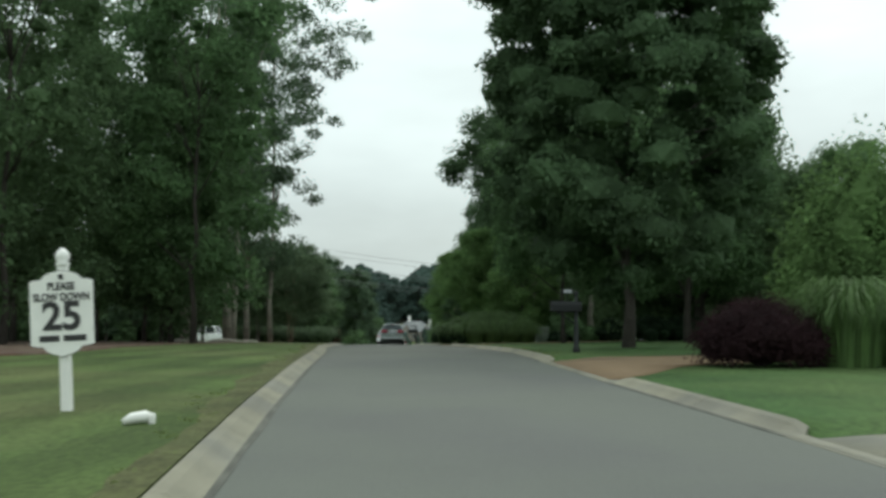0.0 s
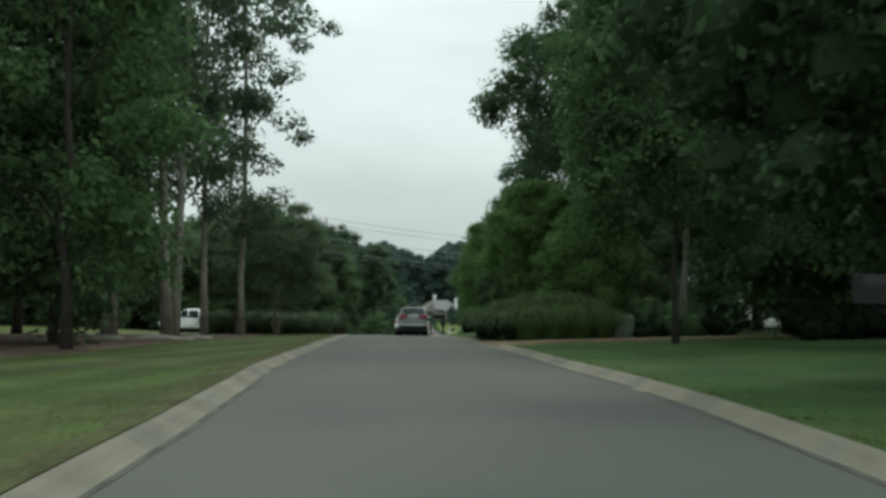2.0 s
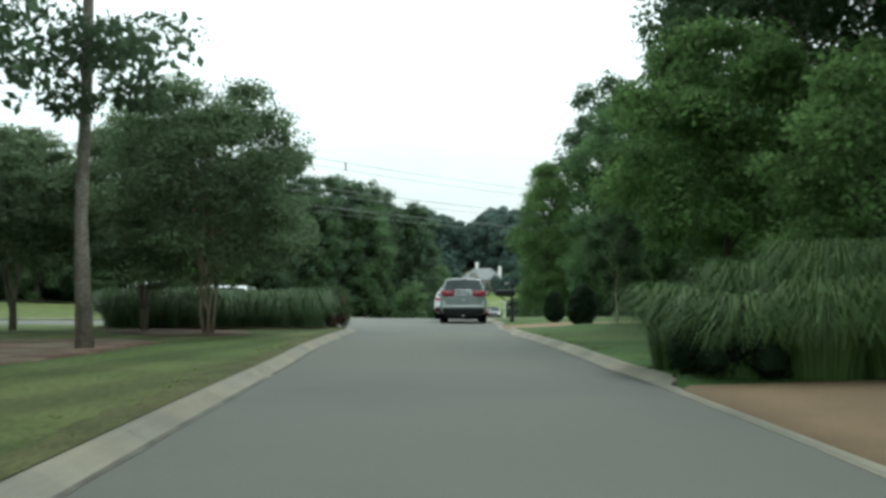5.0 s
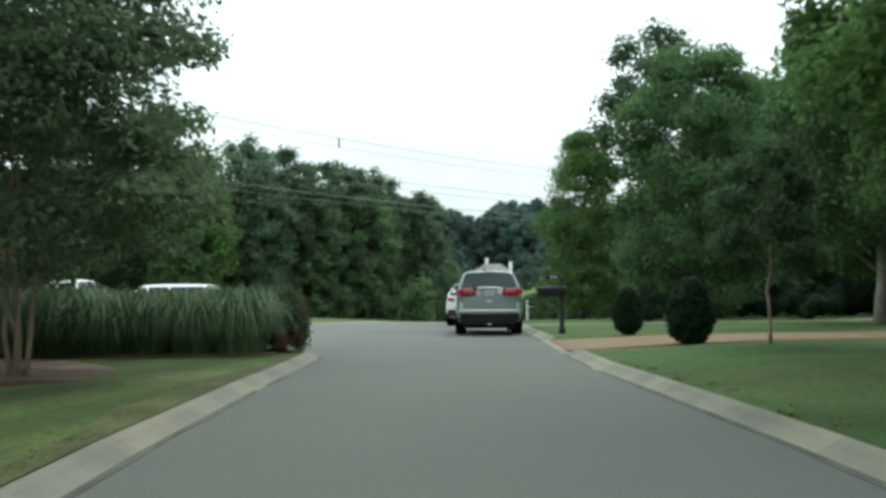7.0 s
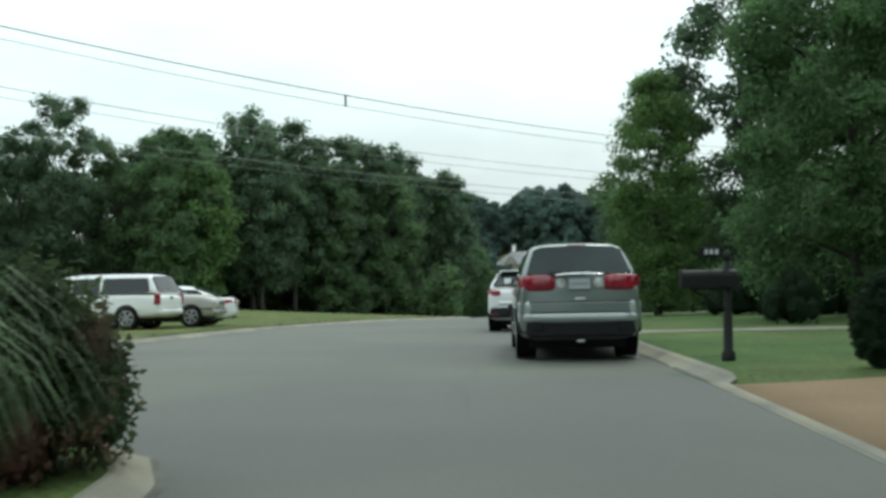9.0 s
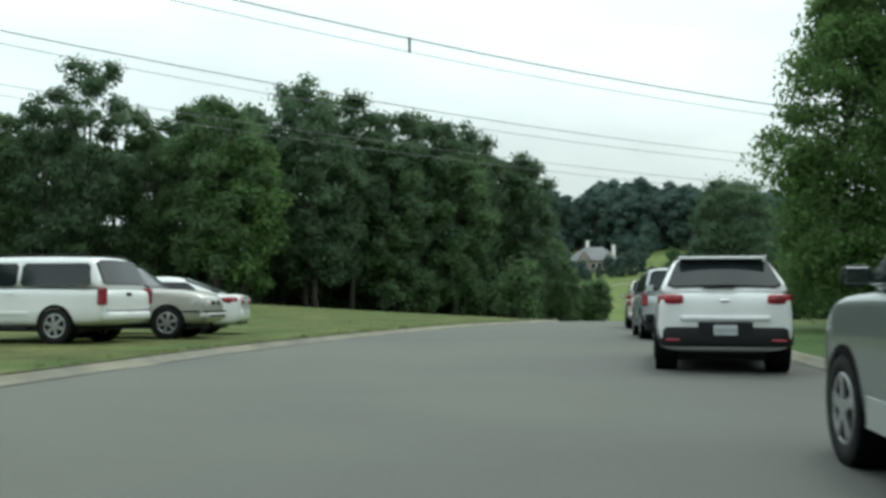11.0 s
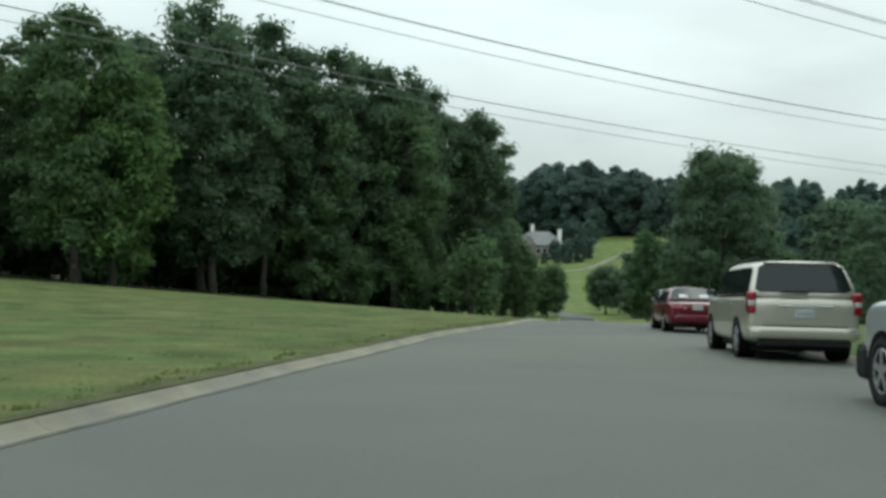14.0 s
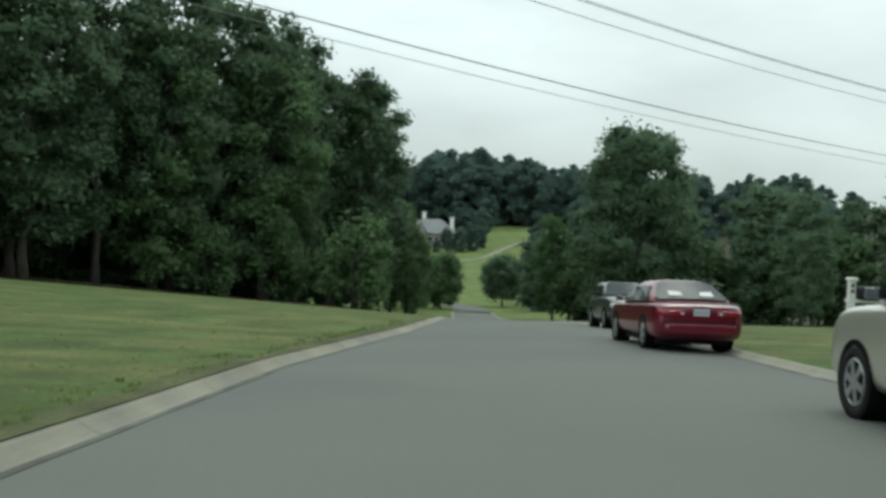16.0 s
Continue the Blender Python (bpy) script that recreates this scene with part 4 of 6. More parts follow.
for i, (x, y, s) in enumerate([(3.6, 240, 0.6), (6.5, 215, 0.75), (12, 205, 0.9), (17, 190, 0.7), (24, 186, 0.62), (31, 180, 0.62), (38, 176, 0.66), (46, 170, 0.66), (55, 165, 0.7), (64, 158, 0.7),
                               (22, 200, 0.8), (33, 195, 0.85), (44, 190, 0.85), (56, 184, 0.85), (68, 176, 0.8), (16, 178, 0.5), (13, 168, 0.32), (22, 172, 0.38), (27, 166, 0.42), (36, 160, 0.42), (44, 152, 0.42),
                               (22, 140, 0.5), (30, 134, 0.6), (38, 128, 0.62), (46, 120, 0.7), (78, 150, 0.9), (60, 130, 0.9)]):
    o = copy_thing(backs[i % 2] if y > 185 else protos[(i * 2) % 5], on(x, y, -0.2, 53 * i))
    o.scale = (s * 1.15, s * 1.15, s)
for i, (x, y) in enumerate(resample([(3.5, 203), (9, 198), (15, 192), (22, 184), (30, 174), (38, 166)], 2.7)):
    s = 0.8 + 0.6 * rng.random()
    o = copy_thing(low, on(x + rng.normal() * 0.9, y + rng.normal() * 1.2, -0.2, 77 * i))
    o.scale = (s, s, s)
far_tree = tree("hill_tree", on(-60, 480), "distant woodland tree on the far hill", "tree", leaf_far_haze, bark_dark, 20, 0.0, 6.6, 0.4, "lobed", 90, 60, 0.75, 1.5, core=0.7, seed=180, group="far hill woods", simple=True)
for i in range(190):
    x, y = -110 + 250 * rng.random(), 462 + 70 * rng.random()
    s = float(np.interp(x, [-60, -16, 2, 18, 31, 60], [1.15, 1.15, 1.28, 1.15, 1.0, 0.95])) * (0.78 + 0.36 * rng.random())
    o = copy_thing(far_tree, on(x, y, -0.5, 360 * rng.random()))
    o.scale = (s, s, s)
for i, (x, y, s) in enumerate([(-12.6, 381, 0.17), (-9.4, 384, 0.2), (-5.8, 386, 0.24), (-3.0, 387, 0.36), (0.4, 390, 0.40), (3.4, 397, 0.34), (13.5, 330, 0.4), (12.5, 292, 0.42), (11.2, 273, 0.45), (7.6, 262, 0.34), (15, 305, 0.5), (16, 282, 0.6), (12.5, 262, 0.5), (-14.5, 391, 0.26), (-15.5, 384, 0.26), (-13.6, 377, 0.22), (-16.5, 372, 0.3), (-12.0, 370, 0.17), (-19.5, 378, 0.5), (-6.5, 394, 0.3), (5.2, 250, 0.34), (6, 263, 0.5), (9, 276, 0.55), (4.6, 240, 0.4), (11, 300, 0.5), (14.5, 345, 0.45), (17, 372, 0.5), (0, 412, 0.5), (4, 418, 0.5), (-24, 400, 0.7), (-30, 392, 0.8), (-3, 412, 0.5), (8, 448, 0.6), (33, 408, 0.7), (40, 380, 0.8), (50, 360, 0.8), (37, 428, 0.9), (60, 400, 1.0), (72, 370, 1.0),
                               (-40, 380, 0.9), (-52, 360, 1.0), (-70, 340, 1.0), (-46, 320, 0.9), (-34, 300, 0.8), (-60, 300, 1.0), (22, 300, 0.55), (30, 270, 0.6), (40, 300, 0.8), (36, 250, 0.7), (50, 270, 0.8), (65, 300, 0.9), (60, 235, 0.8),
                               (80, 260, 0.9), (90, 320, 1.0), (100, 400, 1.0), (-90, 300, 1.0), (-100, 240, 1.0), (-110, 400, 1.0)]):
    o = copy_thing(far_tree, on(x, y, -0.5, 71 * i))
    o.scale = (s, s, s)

# ---- overhead conductors, in bundles ----
def wire_at(a, b, c, e, g, x):
    return Vector((x, a + b * x, c + e * x + g * x * x))


for a, b, c, e, g, spacers in ((133.77, 0.814, 5.765, -0.0733, 0.0019, (-15.3, 21.0)), (148.57, 0.836, 4.147, -0.0662, 0.00153, (-23.85, 14.0)), (160.47, 0.83, 2.683, -0.0753, 0.00087, ())):
    ob = empty("power_line", pose(0, 0, 0), "bundle of grey overhead conductors with spacers", "power line", "overhead conductors")
    for dx, dz in ((-0.12, 0.0), (0.12, -0.05), (0.0, -0.62)):
        bm = bmesh.new()
        tube(bm, [wire_at(a, b, c, e, g, x) + Vector((dx, -dx, dz)) for x in np.linspace(-95, 75, 44)], 0.017, 5)
        part("wire", bm, wire_mat, ob)
    for x in spacers:
        bm = bmesh.new()
        p = wire_at(a, b, c, e, g, x)
        box(bm, p.x - 0.06, p.x + 0.06, p.y - 0.06, p.y + 0.06, p.z - 0.66, p.z + 0.04, 0.02)
        part("spacer", bm, wire_mat, ob)

# weeds and longer grass along the kerb of the open lawn
rng = np.random.default_rng(77)
blade = material("weed_blade", (0.150, 0.195, 0.065), 0.8, island=0.35, vary=0.3, scale=0.5, spec=0.2, translucent=0.4)


def tufts(name, label, spots, count, tall, spread):
    """Many short blades gathered in tufts on the lawn."""
    pts, quads = [], []
    for x, y in spots:
        z = ground_z(x, y)
        for b in range(count):
            a, h, r = rng.random() * 6.28, tall * (0.4 + 0.8 * rng.random()), spread * (0.3 + 0.9 * rng.random())
            bx, by = x + rng.normal() * spread, y + rng.normal() * spread
            c, q, n0 = math.cos(a), math.sin(a), len(pts)
            pts += [(bx - q * 0.012, by + c * 0.012, z - 0.02), (bx + q * 0.012, by - c * 0.012, z - 0.02), (bx + c * r + q * 0.004, by + q * r - c * 0.004, z + h), (bx + c * r - q * 0.004, by + q * r + c * 0.004, z + h)]
            quads.append((n0, n0 + 1, n0 + 2, n0 + 3))
    tagged(mesh_part(name, pts, quads, blade), label, "weeds", kind="stuff")


spots = []
for i in range(170):
    y = 90 + 46 * rng.random()
    spots.append((left_x(y) - KERB - 0.10 - abs(rng.normal()) * 0.3, y))
tufts("weeds", "low weeds and longer grass along the kerb", spots, 16, 0.045, 0.05)
spots = []
for i in range(380):
    y = 92 + 42 * rng.random()
    spots.append((left_x(y) - KERB - 0.4 - 16 * rng.random() ** 1.6, y))
tufts("lawn_tufts", "scattered tufts of longer grass on the open lawn", [p for p in spots if not (p[0] < -14.5 and p[1] < 104.5)], 12, 0.03, 0.12)
spots = []
for i in range(130):
    y = 4 + 62 * rng.random()
    spots.append((left_x(y) - KERB - 0.12 - abs(rng.normal()) * 0.3, y))
    y = 22 + 46 * rng.random()
    if not 45.8 < y < 52.8:
        spots.append((right_x(y) + KERB + 0.10 + abs(rng.normal()) * 0.25, y))
tufts("edge_grass", "ragged longer grass beside the kerb", spots, 12, 0.022, 0.045)

# long cracks in the asphalt
for i, (x, y, dx, dy, n) in enumerate([(-5.3, 74.0, 0.05, 1.0, 26)]):
    pts, quads = [], []
    for k in range(n):
        x += dx * 0.22 + 0.05 * rng.normal()
        y += dy * 0.22
        l, r = left_x(y), right_x(y)
        f = (x - l + 0.05) / (r - l + 0.1)
        z = zr(y) + 0.05 * (1 - (2 * f - 1) ** 2) - 0.02 + 0.006
        w = 0.0015 + 0.004 * rng.random()
        pts += [(x - w, y, z), (x + w, y, z)]
        if k:
            quads.append((2 * k - 2, 2 * k - 1, 2 * k + 1, 2 * k))
    tagged(mesh_part("road_crack", pts, quads, seam_dirt), "thin dark crack in the asphalt", "crack", kind="structure")


# ---- vehicles ----
def loft(bm, rings, cap=True):
    made = [[bm.verts.new(p) for p in ring] for ring in rings]
    n = len(made[0])
    for a, b in zip(made, made[1:]):
        for k in range(n):
            bm.faces.new((a[k], b[k], b[(k + 1) % n], a[(k + 1) % n]))
    if cap:
        bm.faces.new(made[0])
        bm.faces.new(made[-1][::-1])


def prism(bm, pts, thick):
    """A slab from a flat outline, thickened along its normal, towards the back."""
    pts = [Vector(p) for p in pts]
    no = (pts[1] - pts[0]).cross(pts[2] - pts[0]).normalized()
    front = [bm.verts.new(p) for p in pts]
    rear = [bm.verts.new(p - no * thick) for p in pts]
    bm.faces.new(front)
    bm.faces.new(rear[::-1])
    for k in range(len(pts)):
        j = (k + 1) % len(pts)
        bm.faces.new((front[k], rear[k], rear[j], front[j]))


def soften(ob, levels=2):
    mod = ob.modifiers.new("round", "SUBSURF")
    mod.levels = mod.render_levels = levels
    return ob


def lathe(bm, profile, x_sign, y, z, sides=28):
    """Spins (radius, x) pairs about an axle along x."""
    rings = []
    for r, x in profile:
        rings.append([bm.verts.new((x_sign * x, y + r * math.cos(2 * math.pi * k / sides), z + r * math.sin(2 * math.pi * k / sides))) for k in range(sides)])
    for a, b in zip(rings, rings[1:]):
        for k in range(sides):
            q = (a[k], a[(k + 1) % sides], b[(k + 1) % sides], b[k])
            bm.faces.new(q if x_sign > 0 else q[::-1])


HALF = {}      # half width and corner depth of each vehicle


def curved(bm, x0, x1, y0, z0, z1, half, depth):
    """A shallow band that follows the rounded end of a vehicle from x0 to x1."""
    n = max(6, int(abs(x1 - x0) / 0.07))
    h, rings = z1 - z0, []
    for i in range(n + 1):
        x = x0 + (x1 - x0) * i / n
        end = min(i, n - i)
        s = 0.80 if end == 0 else 0.95 if end == 1 else 1.0
        y = y0 + depth * max(0.0, (abs(x) / half - 0.76) / 0.24) ** 2.2
        c, q = (z0 + z1) / 2, h / 2 * s
        rings.append([(x, y + 0.10, c - q), (x, y + 0.025, c - q), (x, y + 0.004, c - q * 0.72), (x, y, c), (x, y + 0.004, c + q * 0.72), (x, y + 0.025, c + q), (x, y + 0.10, c + q)])
    loft(bm, rings)
    bmesh.ops.recalc_face_normals(bm, faces=bm.faces[:])


def wheel_set(car, W, wb, r, y_mid, spokes):
    for sx in (-1, 1):
        for y in (y_mid - wb / 2, y_mid + wb / 2):
            bm = bmesh.new()
            lathe(bm, [(r * 1.10, W / 2 - 0.30), (r * 1.10, W / 2 + 0.001), (r * 1.08, W / 2 + 0.004), (r * 0.93, W / 2 + 0.004), (r * 0.93, W / 2 - 0.30)], sx, y, r + 0.025)
            part("wheel_arch", bm, arch_black, car, smooth=False)
            bm = bmesh.new()
            o = W / 2 + 0.008
            lathe(bm, [(r * 0.64, o - 0.22), (r * 0.94, o - 0.22), (r, o - 0.19), (r, o - 0.03), (r * 0.95, o - 0.005), (r * 0.8, o), (r * 0.66, o - 0.015), (r * 0.64, o - 0.05)], sx, y, r)
            wheel = part("wheel", bm, tyre_mat, car, "black rubber tyre", smooth=True)
            bm = bmesh.new()
            lathe(bm, [(r * 0.60, o - 0.016), (r * 0.0, o - 0.016)], sx, y, r)
            part("brake_disc", bm, arch_black, wheel, "dark brake disc")
            bm = bmesh.new()
            lathe(bm, [(r * 0.66, o - 0.012), (r * 0.63, o - 0.006), (r * 0.58, o - 0.014), (r * 0.57, o - 0.03)], sx, y, r)
            lathe(bm, [(r * 0.2, o - 0.016), (r * 0.19, o - 0.003), (0.0, o)], sx, y, r)
            for k in range(spokes):
                a = 2 * math.pi * k / spokes + 0.3
                u, w = Vector((0, math.cos(a), math.sin(a))), Vector((0, -math.sin(a), math.cos(a)))
                c = Vector((sx * (o - 0.003), y, r))
                q = [c + u * r * 0.15 - w * r * 0.09, c + u * r * 0.6 - w * r * 0.10, c + u * r * 0.6 + w * r * 0.10, c + u * r * 0.15 + w * r * 0.09]
                prism(bm, q if sx > 0 else q[::-1], 0.04)
            part("rim", bm, rim_mat, wheel, "silver alloy rim")


def car(name, m, label, category, paint, L, W, H, wb, r, hood, cowl_y, cowl, front_y, rear_y, deck_y, deck, tail, pillars, top_w=0.80, spokes=6, side_glass=None, rear_glass=None,
        low=None, low_z=0.0, rails=False, sill=0.24, gap=0.045, taper=1.0, group=""):
    """A road vehicle. Forward is +y. hood, cowl, deck, tail: heights; cowl_y, front_y, rear_y, deck_y: the foot and head of the windscreen and the head and foot of the back window."""
    ob = empty(name, m, label, category, group)
    side_glass, rear_glass = side_glass or glass_dark, rear_glass or glass_dark
    f, b, w = L / 2, -L / 2, W / 2
    HALF[ob.name] = (w, 0.10 + 0.07 * taper)

    def belt(y):
        return deck + (cowl - deck) * (y - deck_y) / (cowl_y - deck_y)

    stations = [(b, tail - 0.16, 1 - 0.10 * taper, sill + 0.16), (b + 0.035, tail - 0.03, 1 - 0.045 * taper, sill + 0.10), (b + 0.16, tail, 1 - 0.015 * taper, sill + 0.04)]
    if deck_y - b > 0.5:
        stations += [((b + deck_y) / 2, (tail + deck) / 2 + 0.01, 1.0, sill), (deck_y, deck, 1.0, sill)]
    stations += [(b + L * 0.35, belt(b + L * 0.35), 1.0, sill), (0.1, belt(0.1), 1.0, sill), (cowl_y, cowl, 0.995, sill), ((cowl_y + f) / 2, (cowl + hood) / 2 + 0.03, 0.985, sill),
                 (f - 0.28, hood, 0.95, sill + 0.03), (f - 0.07, hood - 0.10, 0.88, sill + 0.06), (f, hood - 0.26, 0.78, sill + 0.12)]
    rings = []
    for y, zt, k, zb in stations:
        x = w * k
        half = [(x * 0.78, zb), (x * 0.965, zb + 0.06), (x * 0.998, zb + 0.22), (x, zb + 0.5 * (zt - zb)), (x * 0.985, zt - 0.13), (x * 0.955, zt - 0.03), (x * 0.86, zt)]
        ring = [(px, y, pz) for px, pz in half] + [(0.0, y, zt + 0.025)] + [(-px, y, pz) for px, pz in reversed(half)] + [(0.0, y, zb)]
        rings.append(ring)
    bm = bmesh.new()
    loft(bm, rings)
    soften(part("body", bm, paint, ob, smooth=True))
    wb_, wr_ = w * 0.955, w * top_w

    def half_w(y, z):
        zb = belt(y)
        return wb_ + (wr_ - wb_) * min(1.0, max(0.0, (z - zb) / (H - zb)))

    rings = []
    for y, z in ((cowl_y + 0.02, cowl + 0.0), ((cowl_y * 0.5 + front_y * 0.5), (cowl + H) / 2 + 0.01), (front_y, H - 0.035), (front_y - 0.25, H - 0.005), ((front_y + rear_y) / 2, H + 0.012), (rear_y + 0.12, H - 0.005),
                 (rear_y, H - 0.03), ((rear_y + deck_y) / 2, (H + deck) / 2 - 0.005), (deck_y, deck + 0.0)):
        zb = belt(y) - 0.05
        z = max(z, zb + 0.03)
        pts = [(half_w(y, zb) * 0.995, zb), (half_w(y, zb + 0.4 * (z - zb)), zb + 0.4 * (z - zb)), (half_w(y, zb + 0.85 * (z - zb)), zb + 0.85 * (z - zb)), (half_w(y, z) * 0.95, z - 0.012), (half_w(y, z) * 0.6, z + 0.015)]
        rings.append([(px, y, pz) for px, pz in pts] + [(0, y, z + 0.022)] + [(-px, y, pz) for px, pz in reversed(pts)] + [(0, y, zb)])
    bm = bmesh.new()
    loft(bm, rings)
    soften(part("cabin", bm, paint, ob, smooth=True))

    # glass
    def screen_line(z, foot_y, foot_z, head_y):
        return foot_y + (head_y - foot_y) * (z - foot_z) / (H - foot_z)

    for sx in (-1, 1):
        for y1, y0 in zip(pillars, pillars[1:]):
            y1, y0 = y1 - gap, y0 + gap
            pts = []
            for y, z in ((y0, "lo"), (y1, "lo"), (y1, "hi"), (y0, "hi")):
                zz = belt(y) + 0.035 if z == "lo" else H - 0.13
                yy = min(y, screen_line(zz, cowl_y, cowl, front_y) - 0.10)
                yy = max(yy, screen_line(zz, deck_y, deck, rear_y) + 0.10)
                pts.append((sx * (half_w(yy, zz) + 0.009), yy, zz))
            bm = bmesh.new()
            prism(bm, pts if sx > 0 else pts[::-1], 0.02)
            bmesh.ops.bevel(bm, geom=[e for e in bm.edges if abs(e.verts[0].co.x - e.verts[1].co.x) < 0.03 and (e.verts[0].co - e.verts[1].co).length < 0.03], offset=0.05, segments=3, affect="EDGES")
            part("side_window", bm, side_glass, ob, "dark glass")
    for nm, fy, fz, hy, sgn, mat in (("windscreen", cowl_y, cowl, front_y, 1, glass_mid), ("rear_window", deck_y, deck, rear_y, -1, rear_glass)):
        bm = bmesh.new()
        d = Vector((0, hy - fy, H - fz)).normalized()
        out = Vector((0, d.z, -d.y))
        if out.y * sgn < 0:
            out = -out
        lo, hi = 0.10 if sgn < 0 else 0.06, 0.88
        cols, n = [], 14
        for k in range(n + 1):
            u = -1 + 2 * k / n
            trim = 0.10 * max(0.0, (abs(u) - 0.86) / 0.14) ** 2
            col = []
            for v in (trim, 0.5, 1 - trim):
                t = lo + (hi - lo) * v
                hw = (wb_ + (wr_ - wb_) * t) * 0.91
                col.append(bm.verts.new(Vector((hw * u, fy + (hy - fy) * t, fz + (H - fz) * t)) + out * (0.056 - 0.034 * u * u)))
            cols.append(col)
        for p, q in zip(cols, cols[1:]):
            for k in range(2):
                bm.faces.new((p[k], q[k], q[k + 1], p[k + 1]))
        g = bmesh.ops.extrude_face_region(bm, geom=bm.faces[:])
        for v in g["geom"]:
            if isinstance(v, bmesh.types.BMVert):
                v.co -= out * 0.055
        bmesh.ops.recalc_face_normals(bm, faces=bm.faces[:])
        part(nm, bm, mat, ob, "dark glass")
    y_mid = (f + b) / 2 + 0.04
    wheel_set(ob, W, wb, r, y_mid, spokes)
    if low:
        for nm, y0, y1 in (("rear_bumper", b - 0.035, b + 0.42), ("front_bumper", f - 0.42, f + 0.005)):
            bm = bmesh.new()
            if nm == "rear_bumper":
                curved(bm, -w * 0.97, w * 0.97, y0, max(sill + 0.02, low_z - 0.27), low_z, w, 0.10 + 0.07 * taper)
            else:
                box(bm, -w * 0.975, w * 0.975, y0, y1, sill - 0.02, low_z, 0.09)
            part(nm, bm, low, ob, smooth=nm == "rear_bumper")
    bm = bmesh.new()
    box(bm, -w * 0.8, w * 0.8, b + 0.6, f - 0.4, sill - 0.08, sill + 0.1)
    part("underbody", bm, trim_black, ob)
    for sx in (-1, 1):
        bm = bmesh.new()
        box(bm, *sorted((sx * (w * 0.97), sx * (w + 0.15))), cowl_y - 0.40, cowl_y - 0.30, cowl + 0.02, cowl + 0.15, 0.04)
        mirror = part("wing_mirror", bm, trim_black, ob)
        bm = bmesh.new()
        box(bm, *sorted((sx * (w + 0.005), sx * (w + 0.135))), cowl_y - 0.404, cowl_y - 0.39, cowl + 0.035, cowl + 0.135, 0.004)
        part("mirror_glass", bm, mirror_mat, mirror, "bright mirror glass")
        for y1 in pillars[1:-1][:2]:
            bm = bmesh.new()
            box(bm, *sorted((sx * (w * 0.985), sx * (w + 0.012))), y1 + 0.06, y1 + 0.24, belt(y1) - 0.15, belt(y1) - 0.115, 0.008)
            part("door_handle", bm, paint, ob)
        if rails:
            bm = bmesh.new()
            x = sx * w * top_w * 0.86
            tube(bm, [(x, rear_y + 0.1, H - 0.01), (x, rear_y + 0.18, H + 0.05), (x, front_y - 0.25, H + 0.05), (x, front_y - 0.12, H)], 0.016, 6)
            part("roof_rail", bm, trim_black, ob)
    return ob


def lump(car_ob, name, mat, x0, x1, y0, y1, z0, z1, mirror=True, bevel=0.015, label=""):
    """A small fitting, such as a lamp or a plate, on one or both sides."""
    for sx in (1, -1) if mirror else (1,):
        bm = bmesh.new()
        bent = name in ("tail_lamp", "bumper_band", "bumper_ledge", "bumper_corner", "boot_spoiler") and y0 < 0 and (name != "tail_lamp" or x1 - x0 > 0.25)
        if bent:
            curved(bm, *sorted((sx * x0, sx * x1)), y0, z0, z1, *HALF[car_ob.name])
        else:
            box(bm, *sorted((sx * x0, sx * x1)), y0, y1, z0, z1, bevel)
        ob = part(name, bm, mat, car_ob, label, smooth=bent)
    return ob


def plate(car_ob, y, z0, z1, half=0.155):
    p = lump(car_ob, "licence_plate", plate_mat, -half, half, y - 0.012, y + 0.02, z0, z1, False, 0.004, "pale number plate")
    bm = bmesh.new()
    h = z1 - z0
    for k in range(6):
        x = -half * 0.72 + k * half * 0.29
        box(bm, x - half * 0.09, x + half * 0.09, y - 0.016, y - 0.008, z0 + 0.28 * h, z0 + 0.68 * h)
    part("plate_bars", bm, plate_bar, p)


def parked(x, y, turn, off_road=False):
    """Pose of a vehicle at a place, turned to its left by degrees, lying with the slope."""
    z = ground_z(x, y) if off_road else zr(y) + 0.012
    slope = math.degrees(math.atan((zr(y + 2) - zr(y - 2)) / 4))
    return Matrix.Translation((x, y, z)) @ pose(0, 0, 0, slope) @ pose(0, 0, 0, 0, 0, turn)


# grey-green people carrier parked at the right-hand kerb
P1 = car_paint("grey_green_paint", (0.180, 0.215, 0.205), 0.4, 0.33)
SILVER = car_paint("silver_band", (0.40, 0.44, 0.43), 0.4)
c = car("people_carrier", parked(-4.10, 82.55, 3.0), "grey-green people carrier parked at the kerb", "car", P1, 4.74, 1.88, 1.77, 2.85, 0.36, 1.02, 1.25, 1.14, 0.35, -1.85, -2.30, 1.21, 1.22,
        (1.3, 0.25, -0.75, -2.05), 0.74, 5, gap=0.02, rear_glass=glass_mid)
yb = -4.74 / 2
lump(c, "tail_lamp", lamp_red, 0.37, 0.915, yb - 0.014, yb + 0.16, 1.045, 1.285, bevel=0.05, label="wide red tail lamp")
for sx in (-1, 1):
    bm = bmesh.new()
    rings = [[(sx * 0.285 + rr * math.cos(2 * math.pi * k / 16), yy, 1.155 + rr * math.sin(2 * math.pi * k / 16)) for k in range(16)] for yy, rr in ((yb + 0.05, 0.082), (yb - 0.016, 0.080), (yb - 0.020, 0.070), (yb - 0.021, 0.03))]
    loft(bm, [q[::-1] for q in rings])
    bmesh.ops.recalc_face_normals(bm, faces=bm.faces[:])
    part("reversing_lamp", bm, lamp_clear, c, "clear round reversing lamp", smooth=True)
bm = bmesh.new()
tube(bm, [(0.36 * k / 6, yb - 0.045, 1.30 - 0.018 * (k / 6) ** 2) for k in range(-6, 7)], 0.018, 8)
part("tailgate_strip", bm, chrome, c, "bright chrome strip", smooth=True)
